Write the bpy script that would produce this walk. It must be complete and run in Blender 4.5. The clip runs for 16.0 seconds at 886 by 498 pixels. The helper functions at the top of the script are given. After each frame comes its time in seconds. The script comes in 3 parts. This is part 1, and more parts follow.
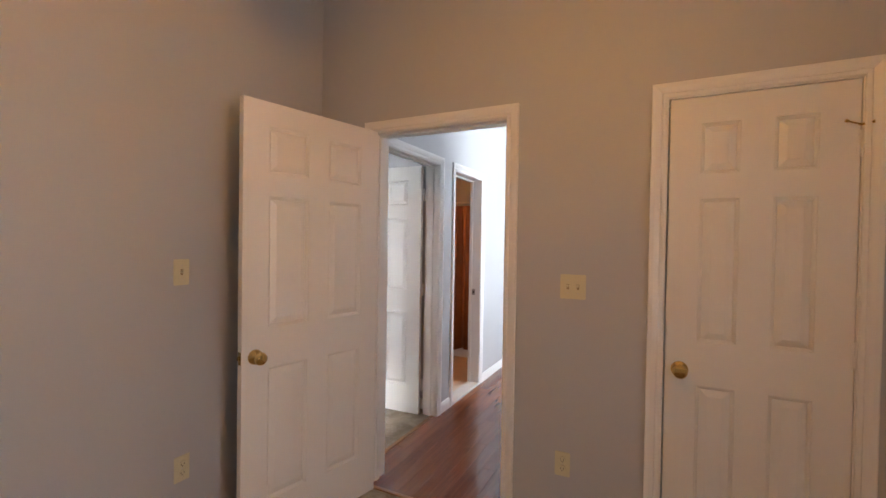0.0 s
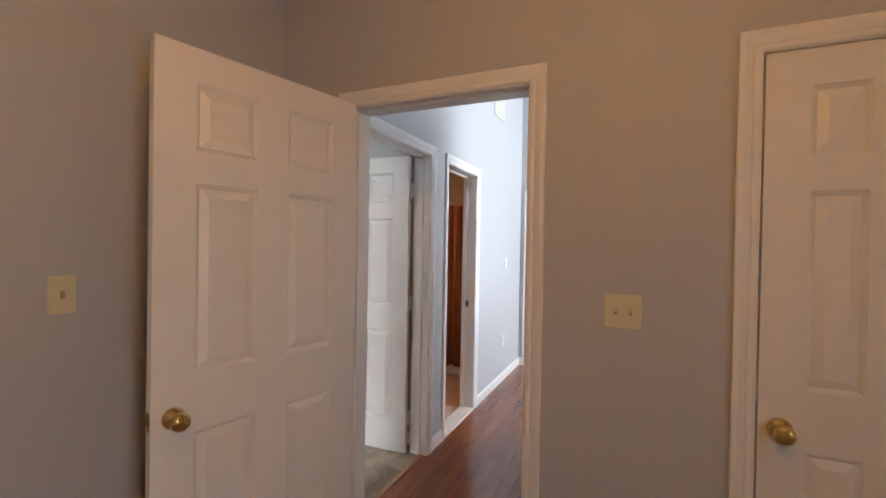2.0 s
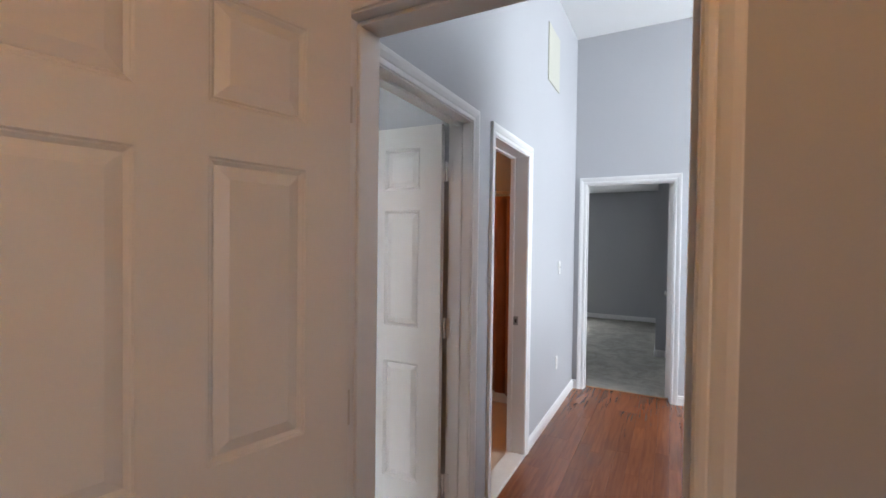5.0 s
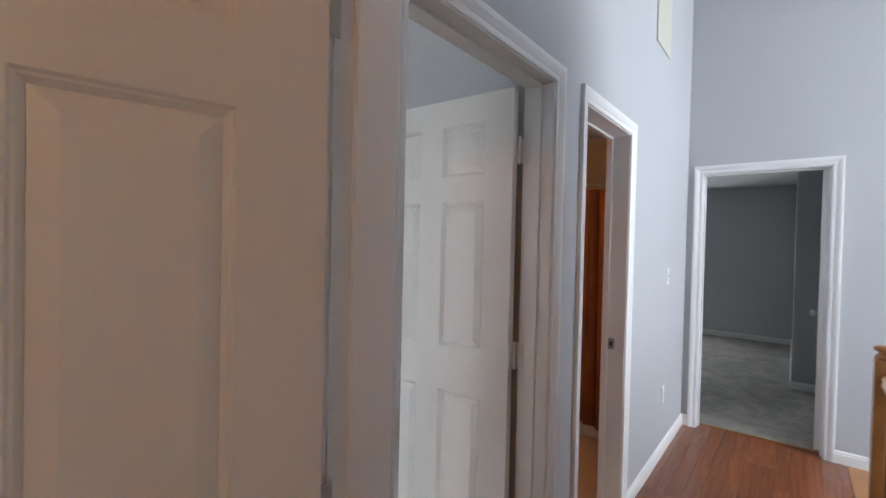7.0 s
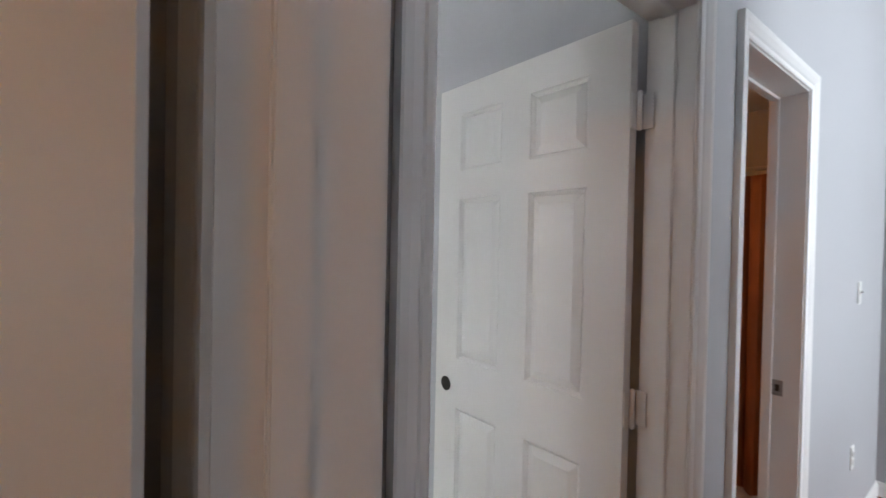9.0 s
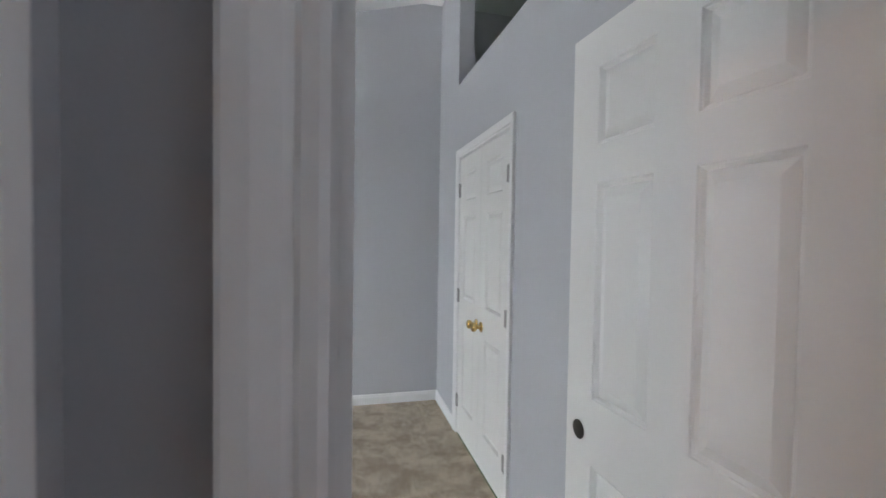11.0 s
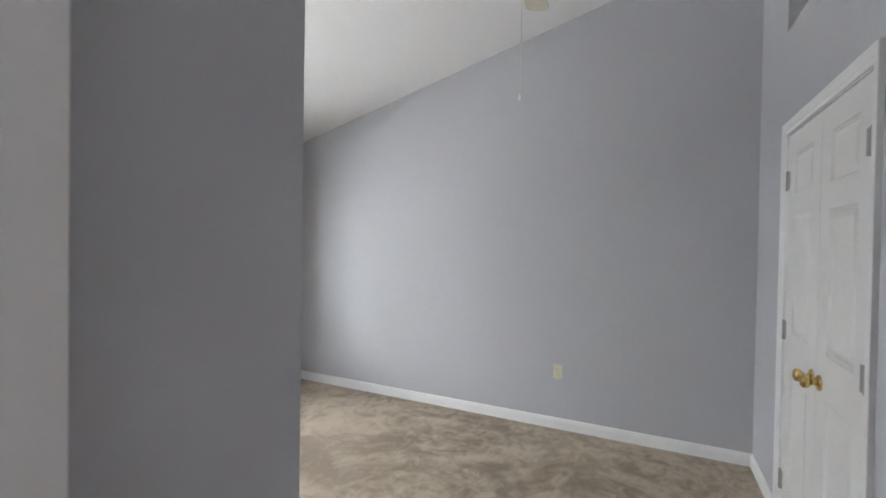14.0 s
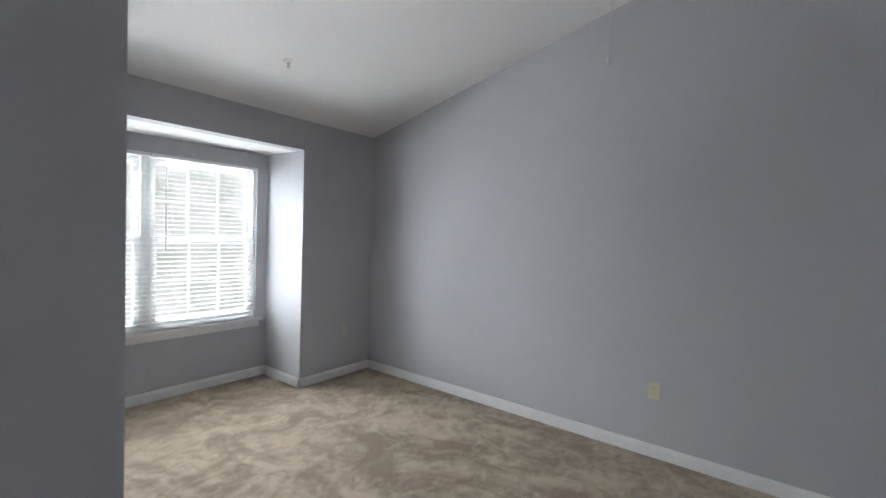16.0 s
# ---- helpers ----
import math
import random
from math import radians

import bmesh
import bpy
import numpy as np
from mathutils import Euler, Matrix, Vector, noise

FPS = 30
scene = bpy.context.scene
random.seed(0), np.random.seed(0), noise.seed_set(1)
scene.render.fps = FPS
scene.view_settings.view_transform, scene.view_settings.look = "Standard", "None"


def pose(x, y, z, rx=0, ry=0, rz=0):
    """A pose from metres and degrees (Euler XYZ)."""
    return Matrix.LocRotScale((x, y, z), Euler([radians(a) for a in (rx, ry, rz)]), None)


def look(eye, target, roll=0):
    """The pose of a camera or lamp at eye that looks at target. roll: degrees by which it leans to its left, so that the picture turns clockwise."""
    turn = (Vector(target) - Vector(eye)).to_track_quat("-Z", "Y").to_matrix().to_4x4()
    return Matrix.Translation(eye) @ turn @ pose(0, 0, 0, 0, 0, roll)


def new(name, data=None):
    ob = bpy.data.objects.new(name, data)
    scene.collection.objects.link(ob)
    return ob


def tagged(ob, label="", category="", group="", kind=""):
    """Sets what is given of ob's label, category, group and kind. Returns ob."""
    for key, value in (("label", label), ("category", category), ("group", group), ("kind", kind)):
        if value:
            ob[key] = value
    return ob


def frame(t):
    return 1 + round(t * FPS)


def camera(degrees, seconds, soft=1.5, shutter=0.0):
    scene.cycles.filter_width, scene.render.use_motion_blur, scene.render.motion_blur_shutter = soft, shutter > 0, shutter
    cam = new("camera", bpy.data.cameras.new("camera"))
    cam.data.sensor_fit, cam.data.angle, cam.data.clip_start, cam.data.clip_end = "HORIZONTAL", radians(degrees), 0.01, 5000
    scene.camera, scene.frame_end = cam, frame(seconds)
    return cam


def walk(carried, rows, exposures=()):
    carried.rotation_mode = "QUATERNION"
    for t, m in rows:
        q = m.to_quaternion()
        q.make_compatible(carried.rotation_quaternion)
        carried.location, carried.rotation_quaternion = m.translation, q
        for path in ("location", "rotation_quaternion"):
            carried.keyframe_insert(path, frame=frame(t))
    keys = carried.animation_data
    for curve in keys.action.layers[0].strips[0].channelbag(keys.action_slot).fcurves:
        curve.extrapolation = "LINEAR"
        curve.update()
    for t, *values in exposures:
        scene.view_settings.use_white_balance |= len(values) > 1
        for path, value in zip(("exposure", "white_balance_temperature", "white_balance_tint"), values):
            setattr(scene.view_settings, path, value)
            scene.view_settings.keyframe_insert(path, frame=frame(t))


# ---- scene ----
cam = camera(91.2, 16.0, shutter=0.4)
EXPOSURES = [(0.0, 0.5, 6550, 10), (1.5, 0.32, 6550, 10), (3.2, 0.2, 6550, 10), (5.5, 0.0, 6400, 10), (6.5, -0.12, 6400, 10), (8.0, -0.18, 6450, 10), (9.5, -0.15, 6550, 10), (12.0, -0.22, 6300, 9), (13.0, -0.25, 6350, 10), (14.0, -0.32, 6600, 11), (15.0, -0.5, 6500, 11), (15.5, -0.6, 6450, 11), (16.0, -0.84, 6450, 11)]
PATH = [
    (0, (1.590, -2.080, 1.417), (0.701, -0.289, 1.386), 0.9),
    (0.5, (1.517, -1.972, 1.426), (0.654, -0.168, 1.401), 0.8),
    (1, (1.429, -1.853, 1.427), (0.605, -0.031, 1.408), 0.9),
    (1.5, (1.343, -1.732, 1.439), (0.529, 0.095, 1.418), 1.1),
    (2, (1.272, -1.607, 1.436), (0.463, 0.222, 1.416), 1.0),
    (2.5, (1.200, -1.470, 1.433), (0.371, 0.350, 1.405), 1.0),
    (3, (1.138, -1.348, 1.431), (0.307, 0.471, 1.406), 0.9),
    (3.2, (1.120, -1.296, 1.436), (0.280, 0.518, 1.410), 0.9),
    (5.3, (0.854, -0.804, 1.458), (-0.126, 0.939, 1.419), 0.6),
    (5.5, (0.854, -0.744, 1.453), (-0.169, 0.974, 1.414), 0.4),
    (6, (0.807, -0.622, 1.453), (-0.300, 1.044, 1.411), 0.3),
    (6.5, (0.750, -0.528, 1.455), (-0.445, 1.075, 1.412), 0.8),
    (7, (0.686, -0.432, 1.450), (-0.571, 1.123, 1.418), 1.3),
    (7.5, (0.619, -0.335, 1.452), (-0.731, 1.140, 1.429), 1.6),
    (8, (0.562, -0.238, 1.447), (-0.847, 1.180, 1.440), 1.5),
    (8.5, (0.511, -0.150, 1.449), (-0.974, 1.191, 1.438), 1.3),
    (9, (0.468, -0.068, 1.447), (-1.124, 1.143, 1.423), 1.2),
    (9.5, (0.414, 0.010, 1.447), (-1.280, 1.072, 1.429), 1.3),
    (9.7, (0.390, 0.045, 1.454), (-1.342, 1.044, 1.421), 0.7),
    (11.8, (0.207, 0.365, 1.462), (-1.791, 0.417, 1.407), 2.0),
    (12, (0.189, 0.380, 1.462), (-1.810, 0.321, 1.406), 2.0),
    (12.5, (0.146, 0.427, 1.462), (-1.831, 0.130, 1.416), 1.9),
    (13, (0.109, 0.472, 1.460), (-1.814, -0.075, 1.430), 1.6),
    (13.5, (0.061, 0.505, 1.450), (-1.798, -0.234, 1.429), 1.3),
    (14, (-0.016, 0.511, 1.451), (-1.819, -0.354, 1.424), 0.9),
    (14.5, (-0.086, 0.521, 1.456), (-1.824, -0.467, 1.404), 0.8),
    (15, (-0.170, 0.505, 1.461), (-1.852, -0.575, 1.383), 1.1),
    (15.5, (-0.248, 0.494, 1.463), (-1.891, -0.642, 1.379), 1.6),
    (16, (-0.314, 0.490, 1.461), (-1.894, -0.735, 1.391), 1.9),
]
walk(cam, [(t, look(eye, target, roll)) for t, eye, target, roll in PATH], EXPOSURES)

# ---- world, sun, large lights ----
world = bpy.data.worlds.new("world")
scene.world = world
world.use_nodes = True
wn = world.node_tree
sky = wn.nodes.new("ShaderNodeTexSky")
sky.sky_type, sky.sun_disc = "NISHITA", False
sky.sun_elevation, sky.sun_rotation = radians(50), radians(20)
wn.nodes["Background"].inputs["Strength"].default_value = 0.12
wn.links.new(sky.outputs[0], wn.nodes["Background"].inputs["Color"])


def lamp(name, kind, m, power, colour, size=0.3, size_y=None, label=""):
    data = bpy.data.lights.new(name, kind)
    data.energy, data.color = power, colour
    if kind == "AREA":
        data.size = size
        if size_y:
            data.shape, data.size_y = "RECTANGLE", size_y
    elif kind == "SUN":
        data.angle = size
    else:
        data.shadow_soft_size = size
    ob = new(name, data)
    ob.matrix_world = m
    return ob


lamp("sun", "SUN", pose(0, 0, 10, 38, 0, 200), 3.0, (1.0, 0.95, 0.88), radians(0.5))
DAY = (0.86, 0.93, 1.0)
lamp("window_light", "AREA", look((3.74, 2.6, 2.15), (0, 1.4, 1.7)), 165, DAY, 1.6, 2.3)
lamp("window_light", "AREA", look((3.75, -2.3, 1.45), (0, -1.3, 0.3)), 23, DAY, 0.8, 1.1)
# added lamp above the window's sight line, standing in for the sky
lamp("outdoor_fill", "AREA", look((-1.6, -6.2, 3.9), (-1.6, -3.5, 1.4)), 3000, DAY, 4.5, 2.4)
# two unseen fill lamps: one for the far wall, one for the open door
lamp("outdoor_fill", "AREA", look((2.3, -6.0, 2.1), (-1.6, -3.5, 1.6)), 1500, DAY, 2.6, 4.0)
lamp("outdoor_fill", "AREA", look((-1.0, -7.0, 1.7), (-0.9, 0, 1.4)), 520, DAY, 1.4, 3.0)
# added lamp below the sill, out of view, standing in for ground bounce
lamp("ground_bounce_fill", "AREA", look((-1.6, -5.2, -0.7), (-1.6, -3.5, 1.5)), 3200, (0.95, 0.97, 1.0), 4.0, 1.8)
lamp("window_light", "AREA", look((-1.2, 8.40, 1.4), (-1.0, 4, 0.4)), 45, DAY, 1.0, 1.5)
lamp("bulb", "POINT", pose(1.28, -1.53, 2.405), 31, (1.0, 0.43, 0.065), 0.06)
lamp("bulb", "POINT", pose(-1.7, 1.6, 2.1), 14, (1.0, 0.36, 0.08), 0.06)

# ---- materials ----


def material(name, colour, rough=0.6, metal=0.0, vary=0.06, scale=3.0, fine=60.0, bump=0.1, dist=0.002, coat=0.0, rand=0.0):
    m = bpy.data.materials.new(name)
    m.use_nodes = True
    n, l = m.node_tree.nodes, m.node_tree.links
    b = n["Principled BSDF"]
    b.inputs["Metallic"].default_value = metal
    b.inputs["Coat Weight"].default_value = coat
    g = n.new("ShaderNodeNewGeometry")
    big = n.new("ShaderNodeTexNoise")
    big.inputs["Scale"].default_value, big.inputs["Detail"].default_value = scale, 4
    small = n.new("ShaderNodeTexNoise")
    small.inputs["Scale"].default_value, small.inputs["Detail"].default_value = fine, 3
    for t in (big, small):
        l.new(g.outputs["Position"], t.inputs["Vector"])
    mix = n.new("ShaderNodeMath")
    mix.operation = "MULTIPLY_ADD"
    mix.inputs[1].default_value = 0.65
    l.new(big.outputs["Fac"], mix.inputs[0])
    half = n.new("ShaderNodeMath")
    half.operation = "MULTIPLY"
    half.inputs[1].default_value = 0.35
    l.new(small.outputs["Fac"], half.inputs[0])
    l.new(half.outputs[0], mix.inputs[2])
    ramp = n.new("ShaderNodeValToRGB")
    e = ramp.color_ramp.elements
    e[0].position, e[1].position = 0.3, 0.7
    e[0].color = (*[c * (1 - vary) for c in colour], 1)
    e[1].color = (*[min(1, c * (1 + vary)) for c in colour], 1)
    l.new(mix.outputs[0], ramp.inputs[0])
    out = ramp.outputs[0]
    if rand:
        info = n.new("ShaderNodeObjectInfo")
        hsv = n.new("ShaderNodeHueSaturation")
        mr = n.new("ShaderNodeMapRange")
        mr.inputs[3].default_value, mr.inputs[4].default_value = 1 - rand, 1 + rand
        l.new(info.outputs["Random"], mr.inputs[0])
        l.new(mr.outputs[0], hsv.inputs["Value"])
        l.new(out, hsv.inputs["Color"])
        out = hsv.outputs[0]
    l.new(out, b.inputs["Base Color"])
    rr = n.new("ShaderNodeMapRange")
    rr.inputs[3].default_value, rr.inputs[4].default_value = rough - 0.06, min(1, rough + 0.06)
    l.new(big.outputs["Fac"], rr.inputs[0])
    l.new(rr.outputs[0], b.inputs["Roughness"])
    bp = n.new("ShaderNodeBump")
    bp.inputs["Strength"].default_value, bp.inputs["Distance"].default_value = bump, dist
    l.new(small.outputs["Fac"], bp.inputs["Height"])
    l.new(bp.outputs[0], b.inputs["Normal"])
    return m


WALL = material("wall_paint", (0.485, 0.490, 0.512), 0.55, vary=0.025, scale=1.2, fine=260, bump=0.12, dist=0.0008)
CEIL = material("ceiling_paint", (0.80, 0.80, 0.80), 0.85, vary=0.02, scale=1.0, fine=180, bump=0.25, dist=0.002)
TRIM = material("trim_paint", (0.82, 0.815, 0.81), 0.36, vary=0.02, scale=4, fine=90, bump=0.05, dist=0.001)
DOOR = material("door_paint", (0.78, 0.77, 0.75), 0.36, vary=0.02, scale=2, fine=120, bump=0.06, dist=0.001)
GLOSS = material("glossy_door_paint", (0.74, 0.74, 0.73), 0.16, vary=0.02, scale=2, fine=40, bump=0.08, dist=0.001)
HINGE = material("hinge_steel", (0.36, 0.35, 0.34), 0.45, 1.0, vary=0.15, scale=30, fine=200, bump=0.05)
BRASS = material("brass", (0.72, 0.50, 0.20), 0.16, 1.0, vary=0.12, scale=30, fine=200, bump=0.02)
NICKEL = material("nickel", (0.66, 0.64, 0.60), 0.42, 1.0, vary=0.1, scale=30, fine=200, bump=0.02)
IVORY = material("ivory_plastic", (0.66, 0.62, 0.43), 0.35, vary=0.04, scale=20, fine=200, bump=0.02)
# recess shade of the toggle slots, put into a flat tan colour
SLOT_SHADE = material("shadowed_slot", (0.30, 0.24, 0.13), 0.6)
WHITEP = material("white_plastic", (0.78, 0.78, 0.76), 0.4, vary=0.03, scale=20, fine=200, bump=0.02)
COVER = material("cream_cover", (0.57, 0.56, 0.48), 0.5, vary=0.03)
# also colours the shade in the bore, latch pocket and outlet slots
DARK = material("dark_metal_and_hole_shade", (0.06, 0.055, 0.05), 0.4, 0.8, vary=0.2, scale=40, fine=200, bump=0.05)
VINYL = material("window_vinyl", (0.82, 0.83, 0.83), 0.4, vary=0.02, scale=6, fine=120, bump=0.03)
SLAT = material("blind_slat", (0.82, 0.83, 0.83), 0.5, vary=0.02, scale=6, fine=120, bump=0.03)
n, l = SLAT.node_tree.nodes, SLAT.node_tree.links
tr = n.new("ShaderNodeBsdfTranslucent")
tr.inputs["Color"].default_value = (0.85, 0.87, 0.86, 1)
mx = n.new("ShaderNodeMixShader")
mx.inputs[0].default_value = 0.45
l.new(n["Principled BSDF"].outputs[0], mx.inputs[1])
l.new(tr.outputs[0], mx.inputs[2])
l.new(mx.outputs[0], n["Material Output"].inputs["Surface"])
OAK = material("oak", (0.36, 0.155, 0.046), 0.35, vary=0.25, scale=9, fine=120, bump=0.12, dist=0.001, coat=0.3)
CURTAIN = material("curtain_cloth", (0.30, 0.105, 0.04), 0.6, vary=0.2, scale=7, fine=300, bump=0.15)
TILE = material("bath_floor", (0.62, 0.48, 0.36), 0.4, vary=0.06, scale=6, fine=120, bump=0.05)
TUB = material("tub_enamel", (0.8, 0.78, 0.74), 0.2, vary=0.02)
PORCH = material("sill_marble", (0.75, 0.73, 0.69), 0.25, vary=0.08, scale=8, fine=40, bump=0.03)


def carpet(name, dark, light):
    """Cut pile: broad tread marks stretched by the vacuum, smaller scuffs and the tufts."""
    m = material(name, light, 0.95, vary=0.05, scale=3, fine=420, bump=0.9, dist=0.006)
    n, l = m.node_tree.nodes, m.node_tree.links
    b = n["Principled BSDF"]
    g = n["Geometry"]
    total = None
    for scale, stretch, detail, warp, weight in ((2.6, (1.0, 0.7, 1.0), 4, 1.5, 0.55), (9.0, (0.75, 1.0, 1.0), 5, 1.5, 0.38), (300.0, (1, 1, 1), 2, 0.0, 0.26)):
        mp = n.new("ShaderNodeMapping")
        mp.inputs["Scale"].default_value = stretch
        mp.inputs["Rotation"].default_value = (0, 0, 0.5)
        l.new(g.outputs["Position"], mp.inputs["Vector"])
        t = n.new("ShaderNodeTexNoise")
        t.inputs["Scale"].default_value, t.inputs["Detail"].default_value = scale, detail
        t.inputs["Roughness"].default_value, t.inputs["Distortion"].default_value = 0.62, warp
        l.new(mp.outputs[0], t.inputs["Vector"])
        s = n.new("ShaderNodeMath")
        s.operation = "MULTIPLY_ADD"
        s.inputs[1].default_value, s.inputs[2].default_value = weight, -0.5 * weight
        l.new(t.outputs["Fac"], s.inputs[0])
        if total is not None:
            add = n.new("ShaderNodeMath")
            l.new(total, add.inputs[0])
            l.new(s.outputs[0], add.inputs[1])
            total = add.outputs[0]
        else:
            total = s.outputs[0]
    r = n.new("ShaderNodeMapRange")
    r.inputs[1].default_value, r.inputs[2].default_value = -0.075, 0.075
    l.new(total, r.inputs[0])
    mix = n.new("ShaderNodeMix")
    mix.data_type = "RGBA"
    l.new(r.outputs[0], mix.inputs["Factor"])
    mix.inputs[6].default_value, mix.inputs[7].default_value = (*dark, 1), (*light, 1)
    l.new(mix.outputs[2], b.inputs["Base Color"])
    b.inputs["Sheen Weight"].default_value = 0.2
    return m


CARPET = carpet("beige_carpet", (0.215, 0.160, 0.102), (0.45, 0.362, 0.256))
CARPET_D = carpet("grey_carpet", (0.26, 0.245, 0.21), (0.42, 0.395, 0.345))


def wood(name, dark, light, rough=0.22, rand=0.22):
    m = material(name, light, rough, vary=0.1, scale=5, fine=120, bump=0.05, dist=0.001, coat=0.25)
    n, l = m.node_tree.nodes, m.node_tree.links
    b = n["Principled BSDF"]
    g = n["Geometry"]
    mp = n.new("ShaderNodeMapping")
    mp.inputs["Scale"].default_value = (38, 2.2, 10)
    info = n.new("ShaderNodeObjectInfo")
    add = n.new("ShaderNodeVectorMath")
    mul = n.new("ShaderNodeVectorMath")
    mul.operation = "SCALE"
    mul.inputs[0].default_value, = (Vector((3.1, 17.0, 5.0)),)
    l.new(info.outputs["Random"], mul.inputs["Scale"])
    l.new(g.outputs["Position"], add.inputs[0])
    l.new(mul.outputs[0], add.inputs[1])
    l.new(add.outputs[0], mp.inputs["Vector"])
    t = n.new("ShaderNodeTexNoise")
    t.inputs["Scale"].default_value, t.inputs["Detail"].default_value = 1.6, 6
    t.inputs["Distortion"].default_value = 0.6
    l.new(mp.outputs[0], t.inputs["Vector"])
    r = n.new("ShaderNodeValToRGB")
    r.color_ramp.elements[0].position, r.color_ramp.elements[1].position = 0.3, 0.7
    r.color_ramp.elements[0].color, r.color_ramp.elements[1].color = (*dark, 1), (*light, 1)
    l.new(t.outputs["Fac"], r.inputs[0])
    hsv = n.new("ShaderNodeHueSaturation")
    mr = n.new("ShaderNodeMapRange")
    mr.inputs[3].default_value, mr.inputs[4].default_value = 1 - rand, 1 + rand
    l.new(info.outputs["Random"], mr.inputs[0])
    l.new(mr.outputs[0], hsv.inputs["Value"])
    l.new(r.outputs[0], hsv.inputs["Color"])
    l.new(hsv.outputs[0], b.inputs["Base Color"])
    return m


WOOD = wood("hardwood", (0.17, 0.050, 0.019), (0.26, 0.083, 0.032), 0.24, 0.14)

GLASS = bpy.data.materials.new("window_glass")
GLASS.use_nodes = True
gb = GLASS.node_tree.nodes["Principled BSDF"]
gb.inputs["Transmission Weight"].default_value, gb.inputs["Roughness"].default_value, gb.inputs["IOR"].default_value = 1, 0, 1.45

FROST = bpy.data.materials.new("lamp_glass")
FROST.use_nodes = True
fb = FROST.node_tree.nodes["Principled BSDF"]
fb.inputs["Base Color"].default_value = (0.9, 0.85, 0.75, 1)
fb.inputs["Emission Color"].default_value, fb.inputs["Emission Strength"].default_value = (1, 0.7, 0.42, 1), 0.6

# ---- mesh tools ----


def box(bm, x0, x1, y0, y1, z0, z1, bevel=0.0, m=None):
    vs = [bm.verts.new((x, y, z)) for x in (x0, x1) for y in (y0, y1) for z in (z0, z1)]
    fs = [bm.faces.new([vs[i] for i in q]) for q in ((0, 1, 3, 2), (4, 6, 7, 5), (0, 4, 5, 1), (2, 3, 7, 6), (0, 2, 6, 4), (1, 5, 7, 3))]
    if bevel:
        es = list({e for f in fs for e in f.edges})
        made = bmesh.ops.bevel(bm, geom=es, offset=bevel, segments=2, affect="EDGES", clamp_overlap=True)
        vs = list({v for f in made["faces"] for v in f.verts} | {v for v in vs if v.is_valid})
    if m is not None:
        bmesh.ops.transform(bm, matrix=m, verts=vs)
    return vs


def lathe(bm, profile, m, steps=20):
    """Turns (radius, height) pairs round the local z axis."""
    rings = []
    for r, h in profile:
        rings.append([bm.verts.new(m @ Vector((r * math.cos(2 * math.pi * k / steps), r * math.sin(2 * math.pi * k / steps), h))) for k in range(steps)])
    for a, b in zip(rings, rings[1:]):
        for k in range(steps):
            f = bm.faces.new((a[k], a[(k + 1) % steps], b[(k + 1) % steps], b[k]))
            f.smooth = True
    bm.faces.new(list(reversed(rings[0])))
    bm.faces.new(rings[-1])


def mesh_of(name, bm, mat):
    bmesh.ops.recalc_face_normals(bm, faces=bm.faces)
    me = bpy.data.meshes.new(name)
    bm.to_mesh(me)
    bm.free()
    me.materials.append(mat)
    return me


def part(name, bm, mat, parent=None, label="", m=None):
    """Links a bmesh (or a mesh) as one object under a thing or a part."""
    me = bm if isinstance(bm, bpy.types.Mesh) else mesh_of(name, bm, mat)
    ob = new(name, me)
    if m is not None:
        ob.matrix_local = m
    if parent:
        ob.parent = parent
    if label:
        tagged(ob, label)
    return ob


def thing(name, label, category, m=None, group="", kind=""):
    ob = new(name)
    ob.empty_display_size = 0.1
    if m is not None:
        ob.matrix_world = m
    return tagged(ob, label, category, group, kind)


def boxes(name, spans, mat, parent=None, label="", bevel=0.0, m=None):
    bm = bmesh.new()
    for s in spans:
        box(bm, *s, bevel=bevel)
    return part(name, bm, mat, parent, label, m)


def structure(name, spans, mat, label, category):
    return tagged(boxes(name, spans, mat), label, category, kind="structure")


def wall(name, along, a0, a1, p0, p1, holes=(), z0=0.0, z1=3.7, label="pale grey painted plaster wall"):
    """A wall along x or y from a0 to a1, between p0 and p1 across, with holes (b0, b1, low, high)."""
    spans, at = [], a0
    for b0, b1, low, high in sorted(holes):
        spans.append((at, b0, z0, z1))
        if low > z0:
            spans.append((b0, b1, z0, low))
        if high < z1:
            spans.append((b0, b1, high, z1))
        at = b1
    spans.append((at, a1, z0, z1))
    full = [(a, b, p0, p1, c, d) if along == "x" else (p0, p1, a, b, c, d) for a, b, c, d in spans if b - a > 1e-4]
    return structure(name, full, WALL, label, "wall")


# ---- structure ----
XA, XB = -0.284, -0.418          # the wall between the two bedrooms
Y1, T = -0.009, 0.128            # faces of the wall with the first doorway
X1, X2, BATH = 0.117, 0.903, 1.966
FAR, CL, WIN, BAY = -3.494, 1.145, -2.945, -3.542
DH = 2.035                       # height of door openings
JT = 0.018                       # jamb board thickness

wall("wall_1", "x", XB, 3.3, Y1, T, [(X1 - JT, X2 + JT, 0, DH + JT), (1.618 - JT, 2.238 + JT, 0, DH + JT)])
wall("wall_2", "y", -3.66, Y1, XB, XA)
wall("wall_3", "x", XB, 3.3, -3.78, -3.66)
wall("wall_4", "y", -3.78, T, 3.3, 3.42, [(-2.7, -1.9, 0.8, 2.0)])
wall("wall_5", "y", T, 3.58, -0.115, 0, [(0.271 - JT, 1.035 + JT, 0, DH + JT), (1.345 - JT, BATH + JT, 0, DH + JT)])
